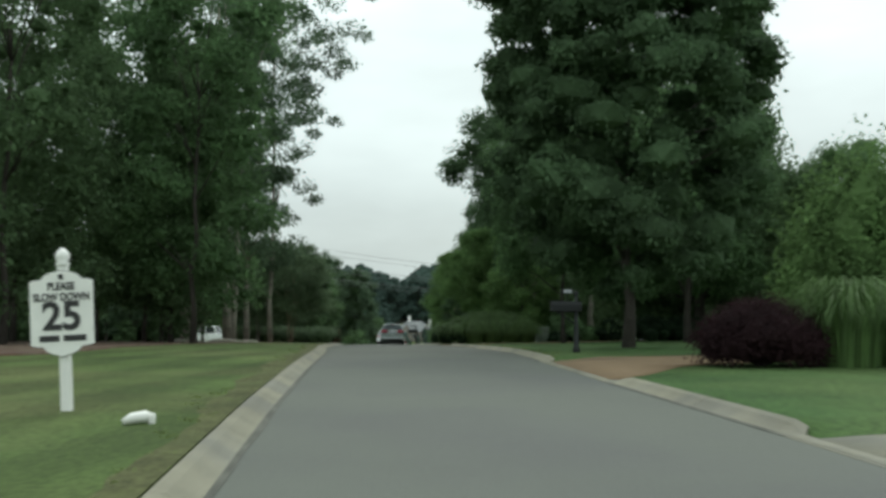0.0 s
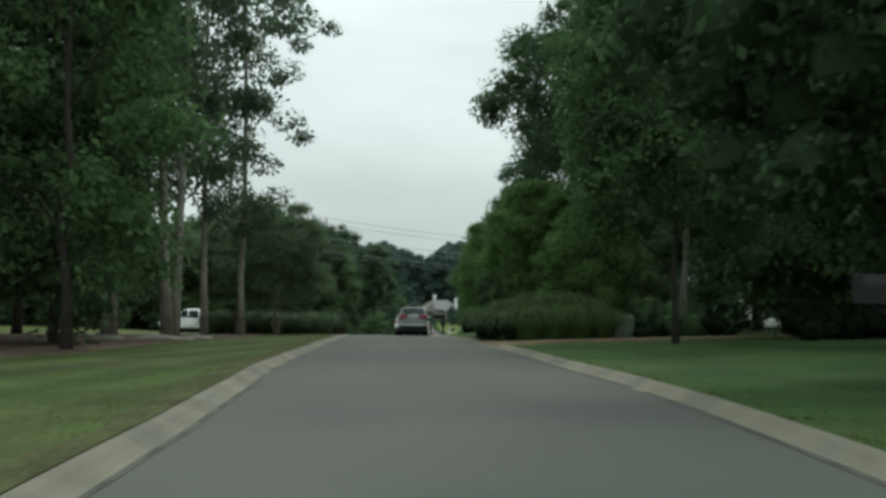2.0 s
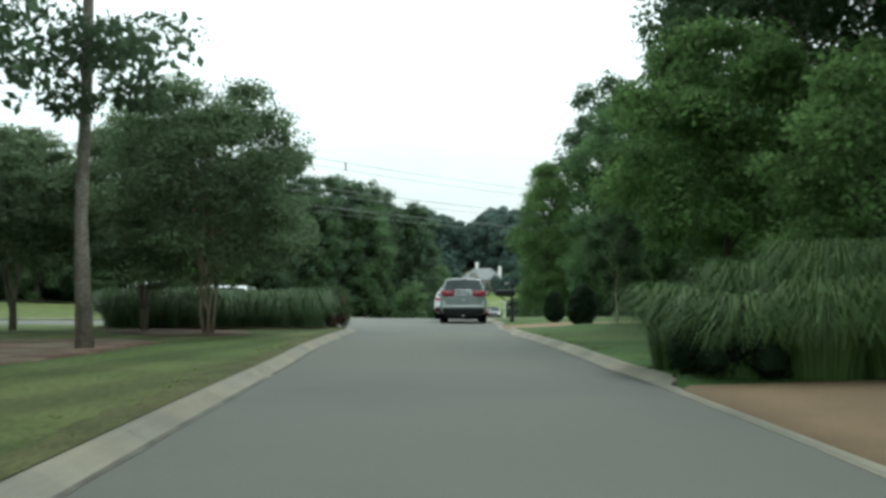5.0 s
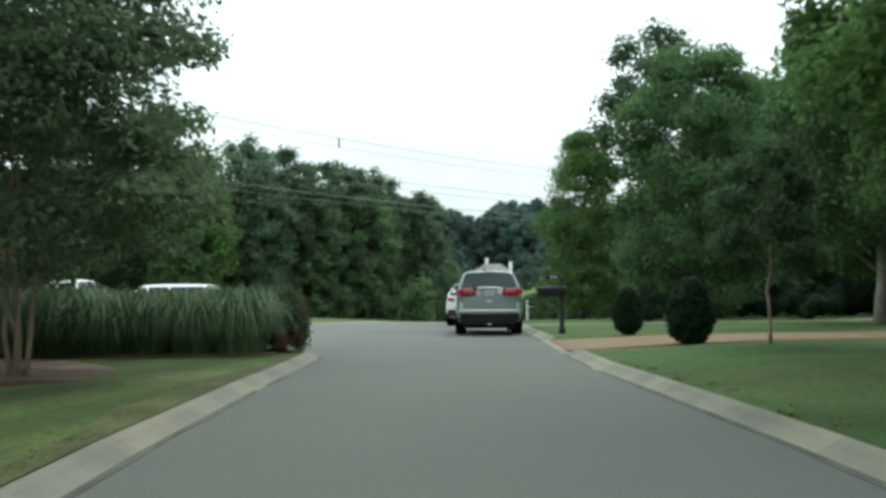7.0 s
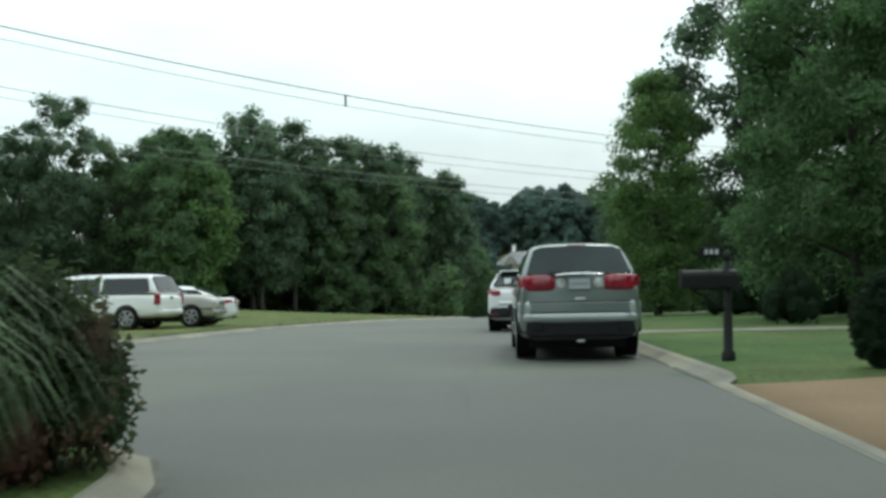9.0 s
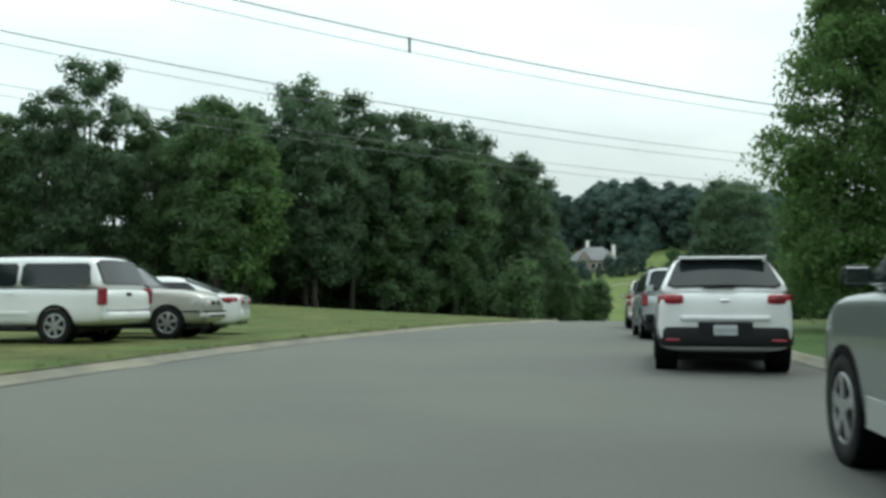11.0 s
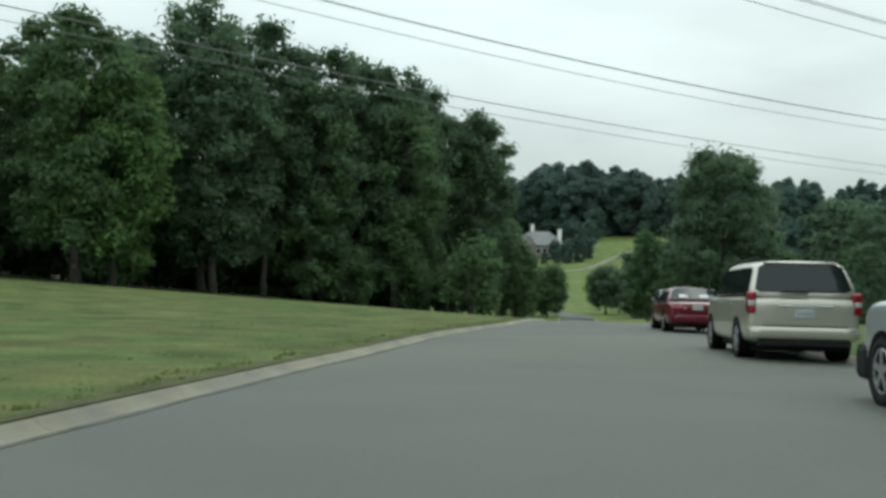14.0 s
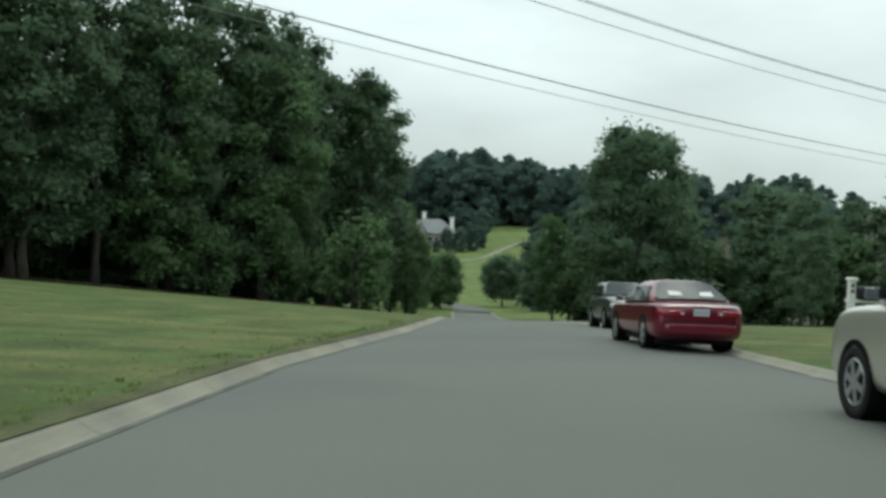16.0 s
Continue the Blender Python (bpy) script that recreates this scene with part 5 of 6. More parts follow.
lump(c, "plate_recess", P1, -0.20, 0.20, yb - 0.006, yb + 0.05, 1.045, 1.265, False, 0.01)
lump(c, "brake_lamp", lamp_red, -0.14, 0.14, -1.93, -1.84, 1.735, 1.755, False, 0.006, "slim high brake lamp")
lump(c, "tailgate_handle", SILVER, -0.085, 0.085, yb - 0.034, yb + 0.05, 0.885, 0.945, False, 0.02, "bright tailgate handle")
lump(c, "bumper_band", SILVER, -0.93, 0.93, yb - 0.040, yb + 0.34, 0.585, 0.712, False, 0.06, "paler silver bumper")
lump(c, "bumper_corner", SILVER, 0.735, 0.932, yb - 0.024, yb + 0.34, 0.60, 0.90, bevel=0.075, label="paler silver bumper corner")
lump(c, "tailgate_gap", trim_black, -0.755, 0.755, yb - 0.014, yb + 0.05, 0.704, 0.888, False, 0.02)
lump(c, "tailgate_panel", P1, -0.74, 0.74, yb - 0.024, yb + 0.05, 0.722, 0.872, False, 0.012)
lump(c, "bumper_corner", trim_black, 0.55, 0.925, yb - 0.012, yb + 0.34, 0.40, 0.60, label="black plastic bumper corner")
lump(c, "lower_valance", trim_black, -0.80, 0.80, yb - 0.008, yb + 0.25, 0.34, 0.592, False, 0.05, "black plastic lower bumper")
lump(c, "side_cladding", SILVER, 0.925, 0.945, -0.95, 0.95, 0.30, 0.50, True, 0.008, "paler silver sill cladding")
lump(c, "wiper", trim_black, -0.45, 0.1, yb - 0.012, yb + 0.06, 1.315, 1.335, False, 0.004)
lump(c, "exhaust_pipe", rim_mat, -0.06, 0.06, yb - 0.02, yb + 0.1, 0.27, 0.31, False, 0.015)
plate(c, yb - 0.012, 1.075, 1.225)

# white small sport utility in front of it
P2 = car_paint("white_paint_car", (0.76, 0.78, 0.78), 0.0, 0.3)
c = car("compact_suv", parked(-4.98, 93.35, -2.0), "white compact sport utility car parked at the kerb", "car", P2, 4.30, 1.85, 1.62, 2.58, 0.345, 1.02, 1.15, 1.10, 0.35, -1.45, -2.06, 1.13, 1.12,
        (1.2, 0.15, -0.75, -1.65), 0.70, 5, low=trim_black, low_z=0.64, rails=True)
yb = -2.15
lump(c, "tail_lamp", lamp_red, 0.56, 0.90, yb - 0.012, yb + 0.26, 0.95, 1.09, bevel=0.05, label="red wrap-round tail lamp")
lump(c, "bumper_reflector", lamp_red, 0.60, 0.80, yb - 0.045, yb + 0.05, 0.44, 0.48, label="red reflector")
lump(c, "plate_recess", trim_black, -0.36, 0.36, yb - 0.036, yb + 0.05, 0.50, 0.71, False, 0.02, "black plate recess")
lump(c, "tailgate_band", P2, -0.60, 0.60, yb - 0.034, yb + 0.05, 0.72, 0.80, False, 0.03)
lump(c, "roof_spoiler", P2, -0.60, 0.60, -1.72, -1.30, 1.585, 1.625, False, 0.015)
lump(c, "badge", chrome, -0.07, 0.07, yb - 0.012, yb + 0.05, 0.98, 1.03, False, 0.02)
lump(c, "wiper", trim_black, -0.30, 0.15, yb + 0.06, yb + 0.12, 1.20, 1.22, False, 0.004)
plate(c, yb - 0.04, 0.53, 0.67)

# silver-grey sport utility
P3 = car_paint("silver_grey_paint", (0.42, 0.45, 0.46), 0.4, 0.35)
c = car("sport_utility", parked(-4.98, 104.6, 2.0), "silver-grey sport utility parked at the kerb", "car", P3, 4.81, 1.83, 1.78, 2.89, 0.37, 1.08, 1.20, 1.13, 0.45, -2.05, -2.33, 1.14, 1.12,
        (1.25, 0.20, -0.75, -2.1), 0.78, 5, rear_glass=glass_mid, low=trim_black, low_z=0.64, rails=True, gap=0.03)
yb = -4.81 / 2
lump(c, "tail_lamp", lamp_red, 0.775, 0.918, yb - 0.004, yb + 0.20, 0.84, 1.13, bevel=0.03, label="upright red tail lamp")
lump(c, "badge", trim_black, -0.07, 0.07, yb - 0.012, yb + 0.05, 1.06, 1.10, False, 0.02)
lump(c, "plate_recess", P2, -0.27, 0.27, yb - 0.012, yb + 0.05, 0.74, 0.95, False, 0.02)
GREY_TRIM = material("grey_cladding", (0.085, 0.095, 0.10), 0.6, vary=0.1, spec=0.3)
lump(c, "side_cladding", GREY_TRIM, 0.895, 0.932, -0.96, 1.0, 0.30, 0.54, True, 0.012, "dark grey lower door cladding")
lump(c, "rear_cladding", GREY_TRIM, 0.895, 0.930, yb + 0.12, -1.88, 0.40, 0.62, True, 0.012)
lump(c, "handle_strip", chrome, -0.30, 0.30, yb - 0.022, yb + 0.05, 0.955, 1.0, False, 0.01, "bright strip over the plate")
lump(c, "roof_rack_bar", trim_black, -0.62, 0.62, -0.75, -0.70, 1.815, 1.845, False, 0.01)
lump(c, "roof_rack_bar", trim_black, -0.62, 0.62, 0.05, 0.10, 1.815, 1.845, False, 0.01)
lump(c, "lower_valance", trim_black, -0.84, 0.84, yb - 0.04, yb + 0.3, 0.22, 0.45, False, 0.04, "black lower bumper")
lump(c, "rear_step", trim_black, -0.85, 0.85, yb - 0.10, yb + 0.05, 0.50, 0.64, False, 0.03)
lump(c, "wiper", trim_black, -0.35, 0.1, yb - 0.01, yb + 0.06, 1.23, 1.25, False, 0.004)
plate(c, yb - 0.03, 0.76, 0.90)

# champagne minivan
P4 = car_paint("champagne_paint", (0.56, 0.54, 0.47), 0.6, 0.33)
c = car("minivan", parked(-5.03, 115.25, 0.0), "champagne-coloured minivan parked at the kerb", "car", P4, 4.80, 1.93, 1.75, 2.85, 0.345, 0.98, 1.35, 1.10, 0.55, -2.0, -2.33, 1.14, 1.12,
        (1.45, 0.40, -0.85, -2.15), 0.78, 6, rails=True, gap=0.012)
yb = -2.40
lump(c, "tail_lamp", lamp_red, 0.81, 0.965, yb - 0.004, yb + 0.20, 0.82, 1.20, bevel=0.04, label="tall red tail lamp")
lump(c, "lamp_band", lamp_clear, 0.83, 0.955, yb - 0.010, yb + 0.12, 0.95, 1.05, bevel=0.02)
lump(c, "bumper_ledge", P4, -0.93, 0.93, yb - 0.06, yb + 0.2, 0.40, 0.60, False, 0.04)
lump(c, "tailgate_gap", trim_black, -0.72, 0.72, yb - 0.012, yb + 0.05, 0.612, 0.626, False, 0.003)
lump(c, "plate_recess", P4, -0.30, 0.30, yb - 0.006, yb + 0.05, 0.735, 0.935, False, 0.012)
lump(c, "lower_bumper", trim_black, -0.78, 0.78, yb - 0.02, yb + 0.2, 0.26, 0.38, False, 0.03)
lump(c, "tailgate_strip", chrome, -0.46, 0.46, yb - 0.03, yb + 0.05, 0.95, 0.975, False, 0.008, "chrome strip")
lump(c, "bumper_strip", chrome, -0.88, 0.88, yb - 0.05, yb + 0.05, 0.50, 0.515, False, 0.004)
lump(c, "wiper", trim_black, -0.40, 0.1, yb + 0.0, yb + 0.06, 1.20, 1.22, False, 0.004)
lump(c, "spoiler", P4, -0.62, 0.62, yb + 0.30, yb + 0.62, 1.70, 1.735, False, 0.015)
plate(c, yb - 0.01, 0.76, 0.90)

# red saloon
P5 = car_paint("dark_red_paint", (0.135, 0.004, 0.020), 0.2, 0.28)
c = car("red_saloon", parked(-4.80, 129.25, 1.2), "dark red saloon car parked at the kerb", "car", P5, 4.90, 1.80, 1.42, 2.76, 0.325, 0.84, 1.05, 0.92, 0.30, -0.95, -1.85, 0.96, 0.93,
        (1.1, -0.15, -1.35), 0.64, 6, rear_glass=glass_dull, sill=0.22, taper=2.7, gap=0.02)
yb = -2.45
lump(c, "tail_lamp", lamp_red, 0.32, 0.83, yb - 0.020, yb + 0.26, 0.70, 0.83, bevel=0.06, label="rounded red tail lamp")
lump(c, "reversing_lamp", lamp_clear, 0.34, 0.42, yb - 0.028, yb + 0.05, 0.735, 0.785, bevel=0.02)
lump(c, "bumper_band", P5, -0.70, 0.70, yb - 0.014, yb + 0.2, 0.34, 0.58, False, 0.08)
lump(c, "boot_spoiler", P5, -0.72, 0.72, yb - 0.02, yb + 0.16, 0.955, 0.985, False, 0.012)
lump(c, "bumper_seam", trim_black, -0.74, 0.74, yb - 0.016, yb + 0.05, 0.590, 0.600, False, 0.002)
for sx in (-1, 1):
    bm = bmesh.new()
    q = [Vector((sx * u, -1.85 + 0.9 * k - 0.035, 0.96 + 0.46 * k + 0.060)) for u, k in ((0.18, 0.20), (0.46, 0.20), (0.44, 0.40), (0.20, 0.36))]
    prism(bm, q if sx > 0 else q[::-1], 0.02)
    part("boot_paper", bm, cardboard, c, "white paper behind the rear glass")
plate(c, yb - 0.01, 0.72, 0.86)

# dark green hatchback facing up the lane
P6 = car_paint("dark_green_paint", (0.055, 0.065, 0.06), 0.3, 0.35)
c = car("dark_hatchback", parked(-3.70, 140.4, 180.0), "dark grey-green car parked facing uphill", "car", P6, 4.3, 1.74, 1.52, 2.6, 0.32, 0.94, 0.95, 1.03, 0.25, -1.65, -2.0, 1.02, 0.98,
        (1.05, 0.05, -0.85, -1.7), 0.76, 6, sill=0.24)
lump(c, "headlamp", lamp_clear, 0.48, 0.80, 2.0, 2.13, 0.66, 0.80, bevel=0.03, label="clear headlamp")
lump(c, "grille", trim_black, -0.38, 0.38, 2.08, 2.165, 0.64, 0.76, False, 0.02)
lump(c, "lower_grille", trim_black, -0.6, 0.6, 2.05, 2.15, 0.38, 0.48, False, 0.02)

# long white sport utility, nose to the trees on the open lawn
P7 = car_paint("cream_white_paint", (0.78, 0.80, 0.79), 0.0, 0.3)
c = car("long_suv", parked(-19.25, 96.95, 87.0, True), "long white sport utility parked on the grass", "car", P7, 5.40, 1.95, 1.78, 3.25, 0.37, 1.08, 1.30, 1.14, 0.60, -2.32, -2.63, 1.15, 1.13,
        (1.35, 0.32, -0.70, -2.40), 0.80, 6, rails=True, sill=0.32)
yb = -5.40 / 2
lump(c, "tail_lamp", lamp_red, 0.85, 0.978, yb - 0.002, yb + 0.17, 0.80, 1.14, bevel=0.025, label="upright dark red tail lamp")
lump(c, "side_moulding", P7, 0.965, 0.992, -1.0, 1.15, 0.58, 0.66, bevel=0.012)
lump(c, "running_board", trim_black, 0.86, 0.99, -0.95, 1.1, 0.28, 0.34, bevel=0.02)
lump(c, "tailgate_badge", trim_black, -0.10, 0.10, yb - 0.01, yb + 0.05, 0.98, 1.05, False, 0.02)
lump(c, "bumper_ledge", P7, -0.92, 0.92, yb - 0.06, yb + 0.25, 0.48, 0.66, False, 0.04)
lump(c, "bumper_gap", trim_black, -0.86, 0.86, yb - 0.01, yb + 0.05, 0.665, 0.685, False, 0.003)
plate(c, yb - 0.035, 0.52, 0.66)

# beige sport utility backed in beside it
P8 = car_paint("beige_paint", (0.46, 0.455, 0.415), 0.45, 0.35)
c = car("beige_suv", parked(-18.1, 99.5, -84.0, True), "beige sport utility with black grille parked on the grass", "car", P8, 4.60, 1.78, 1.68, 2.72, 0.365, 1.06, 0.95, 1.13, 0.20, -1.95, -2.2, 1.12, 1.08,
        (1.0, 0.0, -0.95, -2.0), 0.80, 6, side_glass=glass_mid, sill=0.30)
yf = 2.3
lump(c, "headlamp", lamp_clear, 0.47, 0.80, yf - 0.24, yf - 0.065, 0.76, 0.88, bevel=0.02, label="clear rectangular headlamp")
lump(c, "grille", trim_black, 0.05, 0.36, yf - 0.08, yf + 0.0, 0.76, 0.88, bevel=0.04, label="black oval grille opening")
lump(c, "bumper_bar", P8, -0.80, 0.80, yf - 0.30, yf + 0.03, 0.44, 0.60, False, 0.05)
lump(c, "bumper_strip", trim_black, -0.78, 0.78, yf - 0.22, yf + 0.02, 0.605, 0.64, False, 0.015)
lump(c, "bonnet_seam", trim_black, -0.74, 0.74, yf - 0.12, yf - 0.05, 0.905, 0.918, False, 0.003)
lump(c, "corner_strip", trim_black, 0.80, 0.868, yf - 0.75, yf - 0.16, 0.605, 0.64, bevel=0.008)
lump(c, "indicator", lamp_clear, 0.80, 0.845, yf - 0.40, yf - 0.22, 0.77, 0.87, bevel=0.01)
lump(c, "lower_grille", trim_black, -0.60, 0.60, yf - 0.06, yf + 0.04, 0.50, 0.55, False, 0.01)
lump(c, "side_moulding", trim_black, 0.88, 0.90, -1.0, 1.0, 0.62, 0.66, bevel=0.004)

# white saloon
c = car("white_saloon", parked(-18.6, 102.3, 102.0, True), "white saloon car parked on the grass", "car", P7, 4.87, 1.84, 1.48, 2.77, 0.335, 0.88, 1.10, 0.97, 0.20, -0.78, -1.92, 1.03, 1.03,
        (1.15, -0.15, -1.42), 0.67, 6, side_glass=glass_dark, rear_glass=glass_mid, sill=0.22, taper=1.7, gap=0.02)
yb = -4.87 / 2
for sx in (-1, 1):
    bm = bmesh.new()
    rings = []
    for x, y, z, h in ((0.46, -0.020, 0.83, 0.03), (0.56, -0.022, 0.835, 0.075), (0.66, -0.012, 0.845, 0.105), (0.77, 0.035, 0.855, 0.120), (0.86, 0.12, 0.865, 0.115), (0.918, 0.32, 0.885, 0.085), (0.932, 0.56, 0.90, 0.03)):
        rings.append([(sx * (x - 0.05), yb + y + 0.06, z - h), (sx * x, yb + y, z - h * 0.8), (sx * (x + 0.008), yb + y - 0.012, z), (sx * x, yb + y, z + h * 0.8), (sx * (x - 0.05), yb + y + 0.06, z + h)])
    loft(bm, rings)
    bmesh.ops.recalc_face_normals(bm, faces=bm.faces[:])
    part("tail_lamp", bm, lamp_red, c, "swept red tail lamp", smooth=True)
lump(c, "bumper_band", P7, -0.76, 0.76, yb - 0.014, yb + 0.2, 0.36, 0.64, False, 0.09)
lump(c, "boot_seam", trim_black, -0.60, 0.60, yb - 0.01, yb + 0.05, 0.955, 0.963, False, 0.002)
lump(c, "rear_diffuser", trim_black, -0.60, 0.60, yb + 0.04, yb + 0.25, 0.25, 0.32, False, 0.02)
plate(c, yb - 0.012, 0.74, 0.88)

# white pickup beside the side road
c = car("pickup_truck", parked(-20.75, 91.6, 86.0, True), "white pickup truck parked on the grass", "truck", P7, 5.5, 1.95, 1.85, 3.45, 0.385, 1.10, 1.45, 1.20, 0.75, -0.35, -0.55, 1.15, 1.10,
        (1.5, 0.45, -0.40), 0.82, 6, low=trim_black, low_z=0.62, sill=0.36)
yb = -2.75
lump(c, "tail_lamp", lamp_red, 0.87, 0.980, yb - 0.004, yb + 0.14, 0.80, 1.05, bevel=0.02, label="red tail lamp")
lump(c, "tailgate_handle", trim_black, -0.10, 0.10, yb - 0.012, yb + 0.05, 0.96, 1.01, False)
lump(c, "bed_rail", trim_black, 0.86, 0.95, yb + 0.1, -0.7, 1.10, 1.13, bevel=0.01)
plate(c, yb - 0.04, 0.46, 0.58)


# white car in the garden drive
c = car("garden_car", parked(16.0, 73.6, 78.0, True), "white saloon car parked behind the garden trees", "car", P7, 4.6, 1.78, 1.46, 2.7, 0.33, 0.88, 1.05, 0.96, 0.30, -1.0, -1.75, 1.0, 1.0,
        (1.1, -0.15, -1.30), 0.70, 6, sill=0.22, taper=1.5, gap=0.02)
lump(c, "tail_lamp", lamp_red, 0.45, 0.86, -2.312, -2.0, 0.74, 0.92, label="red tail lamp")
plate(c, -2.312, 0.72, 0.86)


# ---- street furniture ----
def text_mesh(words, size, extrude=0.004):
    cu = bpy.data.curves.new("words", "FONT")
    cu.offset = 0.03 * size
    cu.body, cu.size, cu.extrude, cu.align_x, cu.align_y = words, size, extrude, "CENTER", "CENTER"
    tmp = bpy.data.objects.new("words", cu)
    scene.collection.objects.link(tmp)
    me = bpy.data.meshes.new_from_object(tmp.evaluated_get(bpy.context.evaluated_depsgraph_get()))
    bpy.data.objects.remove(tmp)
    return me


def speed_sign(x, y, turn):
    ob = empty("speed_sign", on(x, y, 0, turn) @ pose(0, 0, 0, 0, -3.0, 0) @ Matrix.Scale(1.02, 4), "white painted wooden speed sign with black lettering", "sign")
    bm = bmesh.new()
    box(bm, -0.048, 0.048, -0.048, 0.048, -0.1, 1.43, 0.008)
    part("post", bm, white_paint, ob)
    bm = bmesh.new()
    rings = []
    for r, z in ((0.060, 1.42), (0.075, 1.435), (0.05, 1.46), (0.068, 1.49), (0.070, 1.53), (0.048, 1.57), (0.015, 1.595)):
        rings.append([(r * math.cos(2 * math.pi * k / 14), r * math.sin(2 * math.pi * k / 14), z) for k in range(14)])
    loft(bm, [q[::-1] for q in rings])
    part("finial", bm, white_paint, ob, smooth=True)
    half = [(0.0, 0.53), (0.10, 0.56), (0.15, 0.585), (0.19, 0.63), (0.25, 0.635), (0.305, 0.65), (0.305, 1.27), (0.25, 1.285), (0.20, 1.285), (0.16, 1.33), (0.10, 1.355), (0.0, 1.37)]
    out = half + [(-px, pz) for px, pz in reversed(half[1:-1])]
    for nm, mat, k, y0, th in (("board", white_paint, 1.0, -0.075, 0.035), ("board_rim", sign_black, 1.012, -0.066, 0.02)):
        bm = bmesh.new()
        prism(bm, [(px * k, y0, 0.92 + (pz - 0.92) * k) for px, pz in out], th)
        part(nm, bm, mat, ob)
    board = ob.children[2]
    for words, size, z, wide in (("PLEASE", 0.105, 1.215, 0.80), ("SLOW DOWN", 0.105, 1.110, 0.80), ("25", 0.38, 0.915, 1.0)):
        me = text_mesh(words, size)
        me.materials.append(sign_black)
        t = new("lettering", me)
        t.parent = board
        for v in me.vertices:
            v.co.x *= wide
        t.matrix_local = pose(0, -0.078, z, 90, 0, 0)
    bm = bmesh.new()
    for x0, x1 in ((-0.22, -0.03), (0.01, 0.23)):
        box(bm, x0, x1, -0.080, -0.074, 0.680, 0.740)
    part("lettering_bars", bm, sign_black, board)
    bm = bmesh.new()
    box(bm, -0.022, 0.022, -0.080, -0.074, 1.285, 1.335, 0.012)
    part("emblem", bm, sign_black, board)
    return ob


def mailbox(x, y, turn, label):
    """A black mailbox on a fluted post with an arm and a name plate above."""
    ob = empty("mailbox", on(x, y, 0, turn), label, "mailbox", "black mailboxes")
    bm = bmesh.new()
    tube(bm, [(0, 0, -0.1), (0, 0, 0.12), (0, 0, 0.14), (0, 0, 0.62), (0, 0, 0.64), (0, 0, 1.38)], [0.095, 0.09, 0.065, 0.06, 0.05, 0.045], 10)
    part("post", bm, black_paint, ob, smooth=True)
    bm = bmesh.new()
    tube(bm, [(0, 0, 1.37), (0, 0, 1.40), (0, 0, 1.45), (0, 0, 1.50)], [0.05, 0.06, 0.05, 0.012], 10)
    part("post_cap", bm, black_paint, ob, smooth=True)
    bm = bmesh.new()
    prof = [(0.10, 0.0), (0.10, 0.14)] + [(0.10 * math.cos(a), 0.14 + 0.10 * math.sin(a)) for a in np.linspace(0.3, math.pi - 0.3, 7)] + [(-0.10, 0.14), (-0.10, 0.0)]
    loft(bm, [[(px, py, 1.0 + pz) for py, pz in prof] for px in (-0.62, 0.12)])
    part("box", bm, mail_metal, ob, "black domed letter box")
    bm = bmesh.new()
    box(bm, -0.635, -0.62, -0.105, 0.105, 0.995, 1.245, 0.01)
    part("box_door", bm, mail_metal, ob)
    bm = bmesh.new()
    tube(bm, [(-0.50, 0, 0.99), (-0.28, 0, 0.86), (-0.02, 0, 0.68)], 0.02, 6)
    part("brace", bm, black_paint, ob, smooth=True)
    bm = bmesh.new()
    box(bm, -0.45, 0.02, -0.014, 0.014, 0.965, 1.0, 0.004)
    part("arm", bm, black_paint, ob)
    bm = bmesh.new()
    box(bm, -0.38, -0.06, -0.012, 0.012, 1.42, 1.54, 0.006)
    p = part("name_plate", bm, black_paint, ob)
    bm = bmesh.new()
    for k in range(3):
        box(bm, -0.30 + k * 0.07, -0.255 + k * 0.07, -0.017, -0.011, 1.445, 1.515)
    part("plate_bars", bm, plate_mat, p, "pale characters shown as bars")
    bm = bmesh.new()
    tube(bm, [(-0.22, 0, 1.24), (-0.22, 0, 1.43)], 0.012, 6)
    part("plate_stem", bm, black_paint, ob)
    return ob


speed_sign(-3.75, 10.16, 3.0)
mailbox(3.25, 24.6, 0.0, "black mailbox on a fluted black post")
mailbox(-2.05, 78.9, 4.0, "black mailbox on a black post at a driveway")

# white mailbox post on the right-hand verge further down
ob = empty("white_mailbox", on(-2.45, 125.4), "white painted mailbox post with a dark box", "mailbox")
bm = bmesh.new()
box(bm, -0.06, 0.06, -0.06, 0.06, -0.1, 1.45, 0.008)
part("post", bm, white_paint, ob)
bm = bmesh.new()
box(bm, -0.085, 0.085, -0.085, 0.085, 1.42, 1.47, 0.01)
part("post_cap", bm, white_paint, ob)
bm = bmesh.new()
box(bm, 0.10, 0.55, -0.10, 0.10, 1.08, 1.32, 0.05)
part("box", bm, mail_metal, ob, "dark letter box")
bm = bmesh.new()
box(bm, -0.1, 0.5, -0.035, 0.035, 1.02, 1.085, 0.008)
part("arm", bm, white_paint, ob)
bm = bmesh.new()
for k in range(2):
    box(bm, -0.03, 0.03, -0.066, -0.058, 1.20 + k * 0.1, 1.26 + k * 0.1)
part("plate_bars", bm, sign_black, ob.children[0])

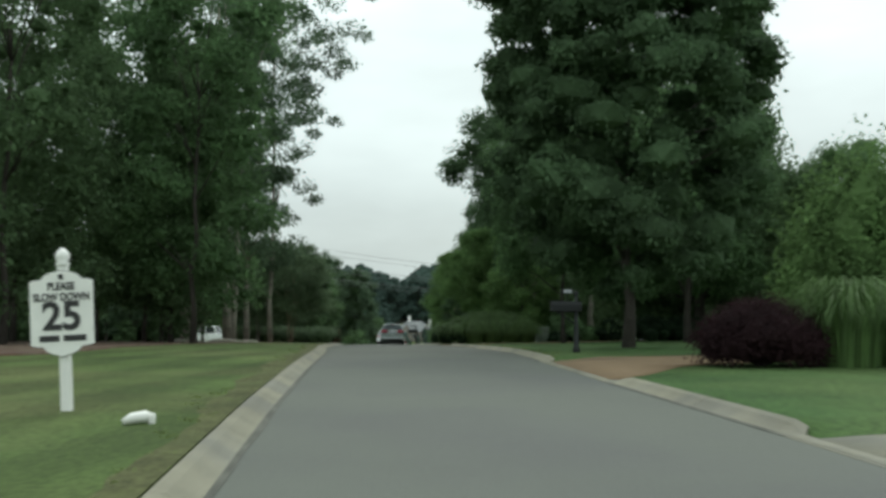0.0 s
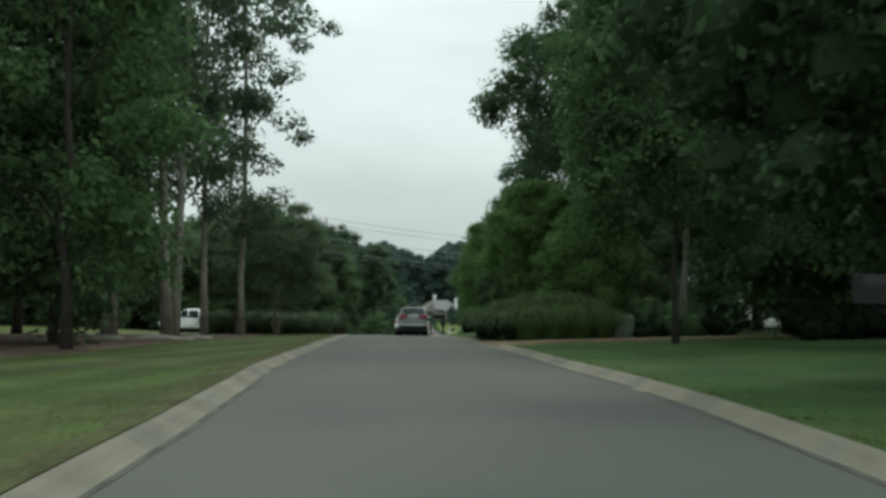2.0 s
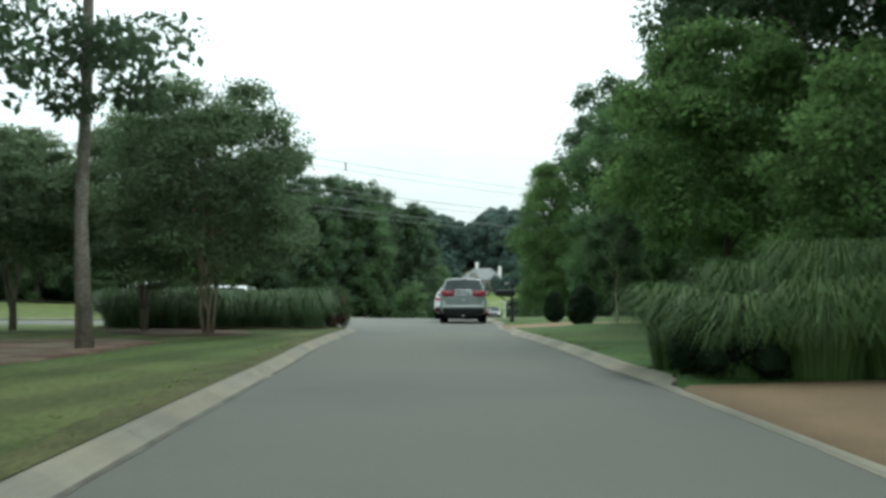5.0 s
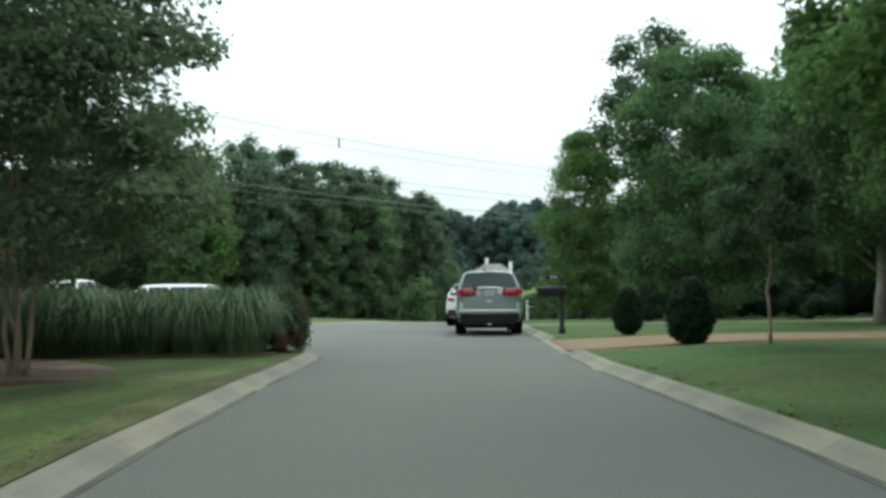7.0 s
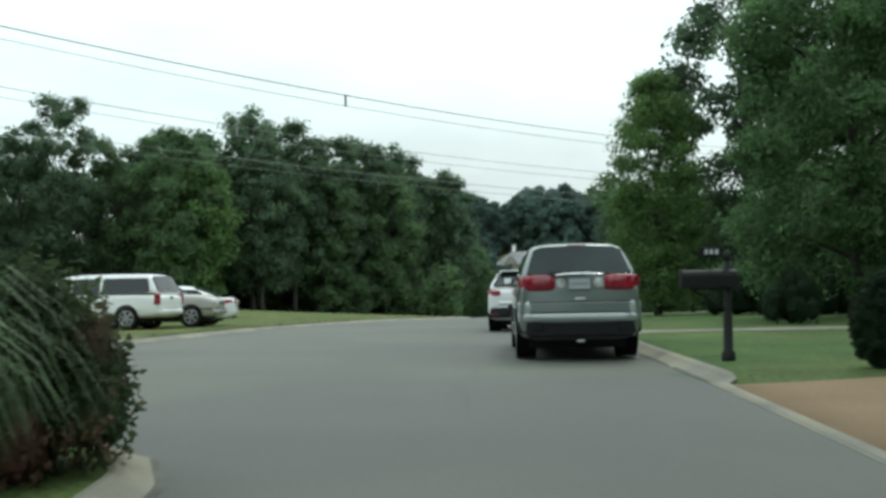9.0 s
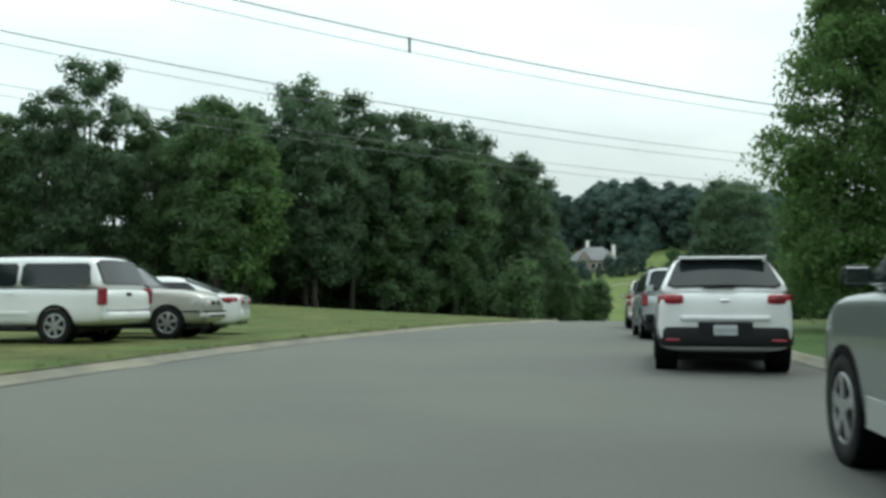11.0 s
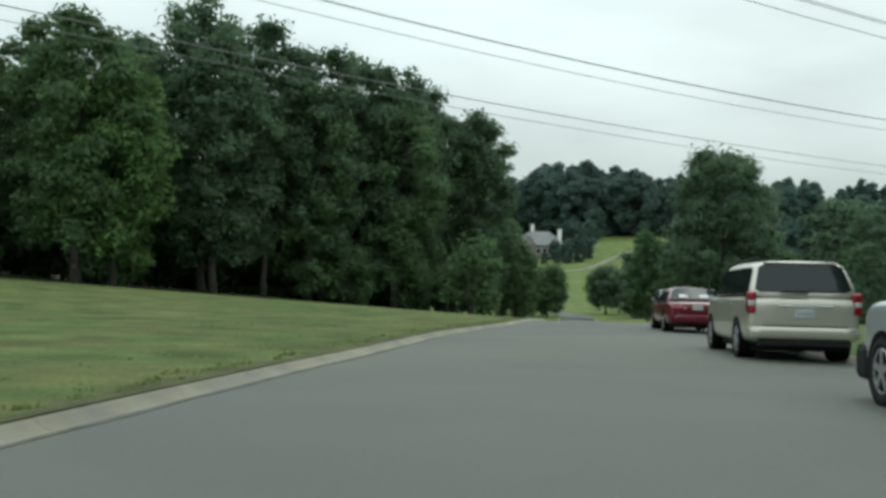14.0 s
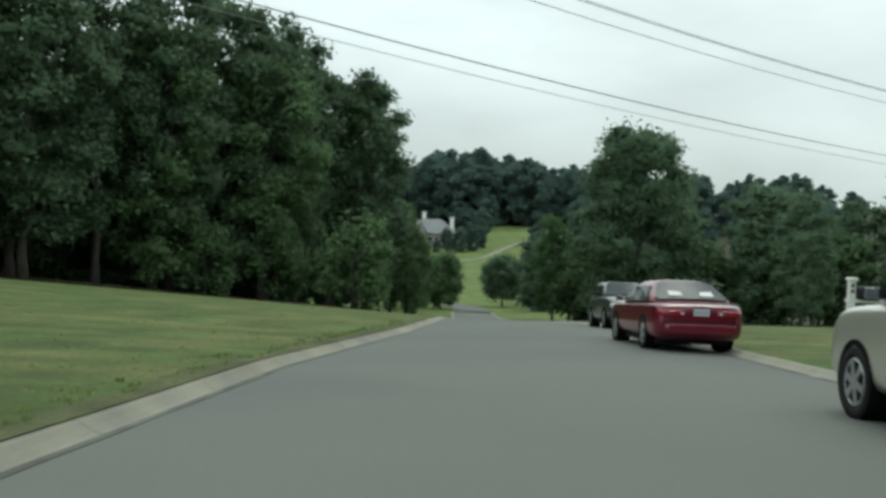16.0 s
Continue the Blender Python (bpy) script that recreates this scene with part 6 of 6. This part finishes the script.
# bagged newspaper on the verge
bm = bmesh.new()
tube(bm, [(-0.13, -0.05, 0.05), (-0.06, -0.01, 0.075), (0.06, 0.03, 0.085), (0.12, 0.05, 0.07)], [0.03, 0.05, 0.055, 0.035], 8)
box(bm, 0.08, 0.15, 0.0, 0.09, 0.0, 0.11, 0.02)
ob = part("newspaper", bm, paper_mat, smooth=True)
ob.matrix_world = on(-2.71, 9.07, -0.02, 20)
tagged(ob, "white bagged newspaper lying on the grass", "newspaper")

# pale green utility box behind the ornamental grass
ob = empty("utility_box", on(5.35, 54.4, 0, 5), "pale grey-green metal utility box in a border", "utility box")
bm = bmesh.new()
box(bm, -0.30, 0.30, -0.28, 0.28, -0.05, 0.78, 0.02)
part("cabinet", bm, material("utility_green", (0.22, 0.27, 0.22), 0.6, vary=0.1), ob)
bm = bmesh.new()
box(bm, -0.32, 0.32, -0.30, 0.30, 0.78, 0.83, 0.015)
part("lid", bm, material("utility_lid", (0.24, 0.29, 0.24), 0.6, vary=0.1), ob)

# ---- houses ----
def gable_house(name, m, label, w, d, eave, ridge, wall, roof, chimneys, windows, gables=()):
    ob = empty(name, m, label, "house")
    bm = bmesh.new()
    box(bm, -w / 2, w / 2, -d / 2, d / 2, -1.5, eave)
    part("wall", bm, wall, ob)
    bm = bmesh.new()
    e, hip = 0.45, d * 0.42
    a = [(-w / 2 - e, -d / 2 - e, eave - 0.05), (w / 2 + e, -d / 2 - e, eave - 0.05), (w / 2 + e, d / 2 + e, eave - 0.05), (-w / 2 - e, d / 2 + e, eave - 0.05)]
    r = [(-w / 2 + hip, 0, ridge), (w / 2 - hip, 0, ridge)]
    v = [bm.verts.new(p) for p in a + r]
    for q in ((0, 1, 5, 4), (1, 2, 5), (2, 3, 4, 5), (3, 0, 4), (3, 2, 1, 0)):
        bm.faces.new([v[i] for i in q])
    roof_ob = part("roof", bm, roof, ob, "grey shingle roof")
    for cx, cy, cz in chimneys:
        bm = bmesh.new()
        box(bm, cx - 0.55, cx + 0.55, cy - 0.45, cy + 0.45, eave, cz, 0.03)
        box(bm, cx - 0.65, cx + 0.65, cy - 0.55, cy + 0.55, cz, cz + 0.18, 0.03)
        part("chimney", bm, white_paint, roof_ob, "white painted chimney")
    for gx, gw, gz, depth in gables:
        bm = bmesh.new()
        y0, y1 = -d / 2 - depth, -d / 2 + hip
        box(bm, gx - gw / 2, gx + gw / 2, y0, -d / 2, -1.5, eave)
        prism(bm, [(gx - gw / 2, y0, eave), (gx + gw / 2, y0, eave), (gx, y0, gz - 0.12)], -0.3)
        bmesh.ops.recalc_face_normals(bm, faces=bm.faces[:])
        part("gable_wall", bm, wall, ob)
        for sx in (-1, 1):
            bm = bmesh.new()
            prism(bm, [(gx + sx * (gw / 2 + 0.3), y0 - 0.3, eave - 0.15), (gx, y0 - 0.3, gz), (gx, y1, gz), (gx + sx * (gw / 2 + 0.3), y1 - 1.2, eave - 0.15)], sx * 0.14)
            bmesh.ops.recalc_face_normals(bm, faces=bm.faces[:])
            part("gable_roof", bm, roof, roof_ob)
    for x0, x1, z0, z1 in windows:
        bm = bmesh.new()
        box(bm, x0 - 0.09, x1 + 0.09, -d / 2 - 0.05, -d / 2 + 0.05, z0 - 0.09, z1 + 0.09)
        win = part("window", bm, white_paint, ob)
        bm = bmesh.new()
        box(bm, x0, x1, -d / 2 - 0.06, -d / 2 - 0.052, z0, z1)
        part("pane", bm, glass_mid, win)
    return ob


gable_house("far_house", on(-11.2, 402, 0, 6), "distant house with a grey hipped roof and two chimneys", 15, 11, 3.4, 7.4, house_wall, house_roof, [(-2.0, 0.5, 9.3), (6.3, 0.8, 7.9)],
            [(-6.6, -5.4, 0.9, 2.4), (-1.2, -0.1, 0.9, 2.4), (0.6, 1.7, 0.9, 2.4), (6.2, 7.2, 0.9, 2.4)], [(-3.6, 3.6, 6.3, 1.2), (4.0, 3.2, 5.6, 0.8)])
gable_house("garage", on(17.5, 84.5, 0, 6), "low garage with a grey roof behind the garden", 9, 7, 2.6, 4.4, house_wall, house_roof, [], [(-3.2, -0.6, 0.0, 2.1), (0.6, 3.2, 0.0, 2.1)])
gable_house("garden_house", on(25, 58, 0, 8), "brick house glimpsed behind the garden trees", 14, 9, 2.9, 5.6, brick_far, house_roof, [], [(-5, -4, 0.8, 2.2), (-2.6, -1.6, 0.8, 2.2), (0.4, 1.4, 0.8, 2.2), (3.2, 4.2, 0.8, 2.2)])
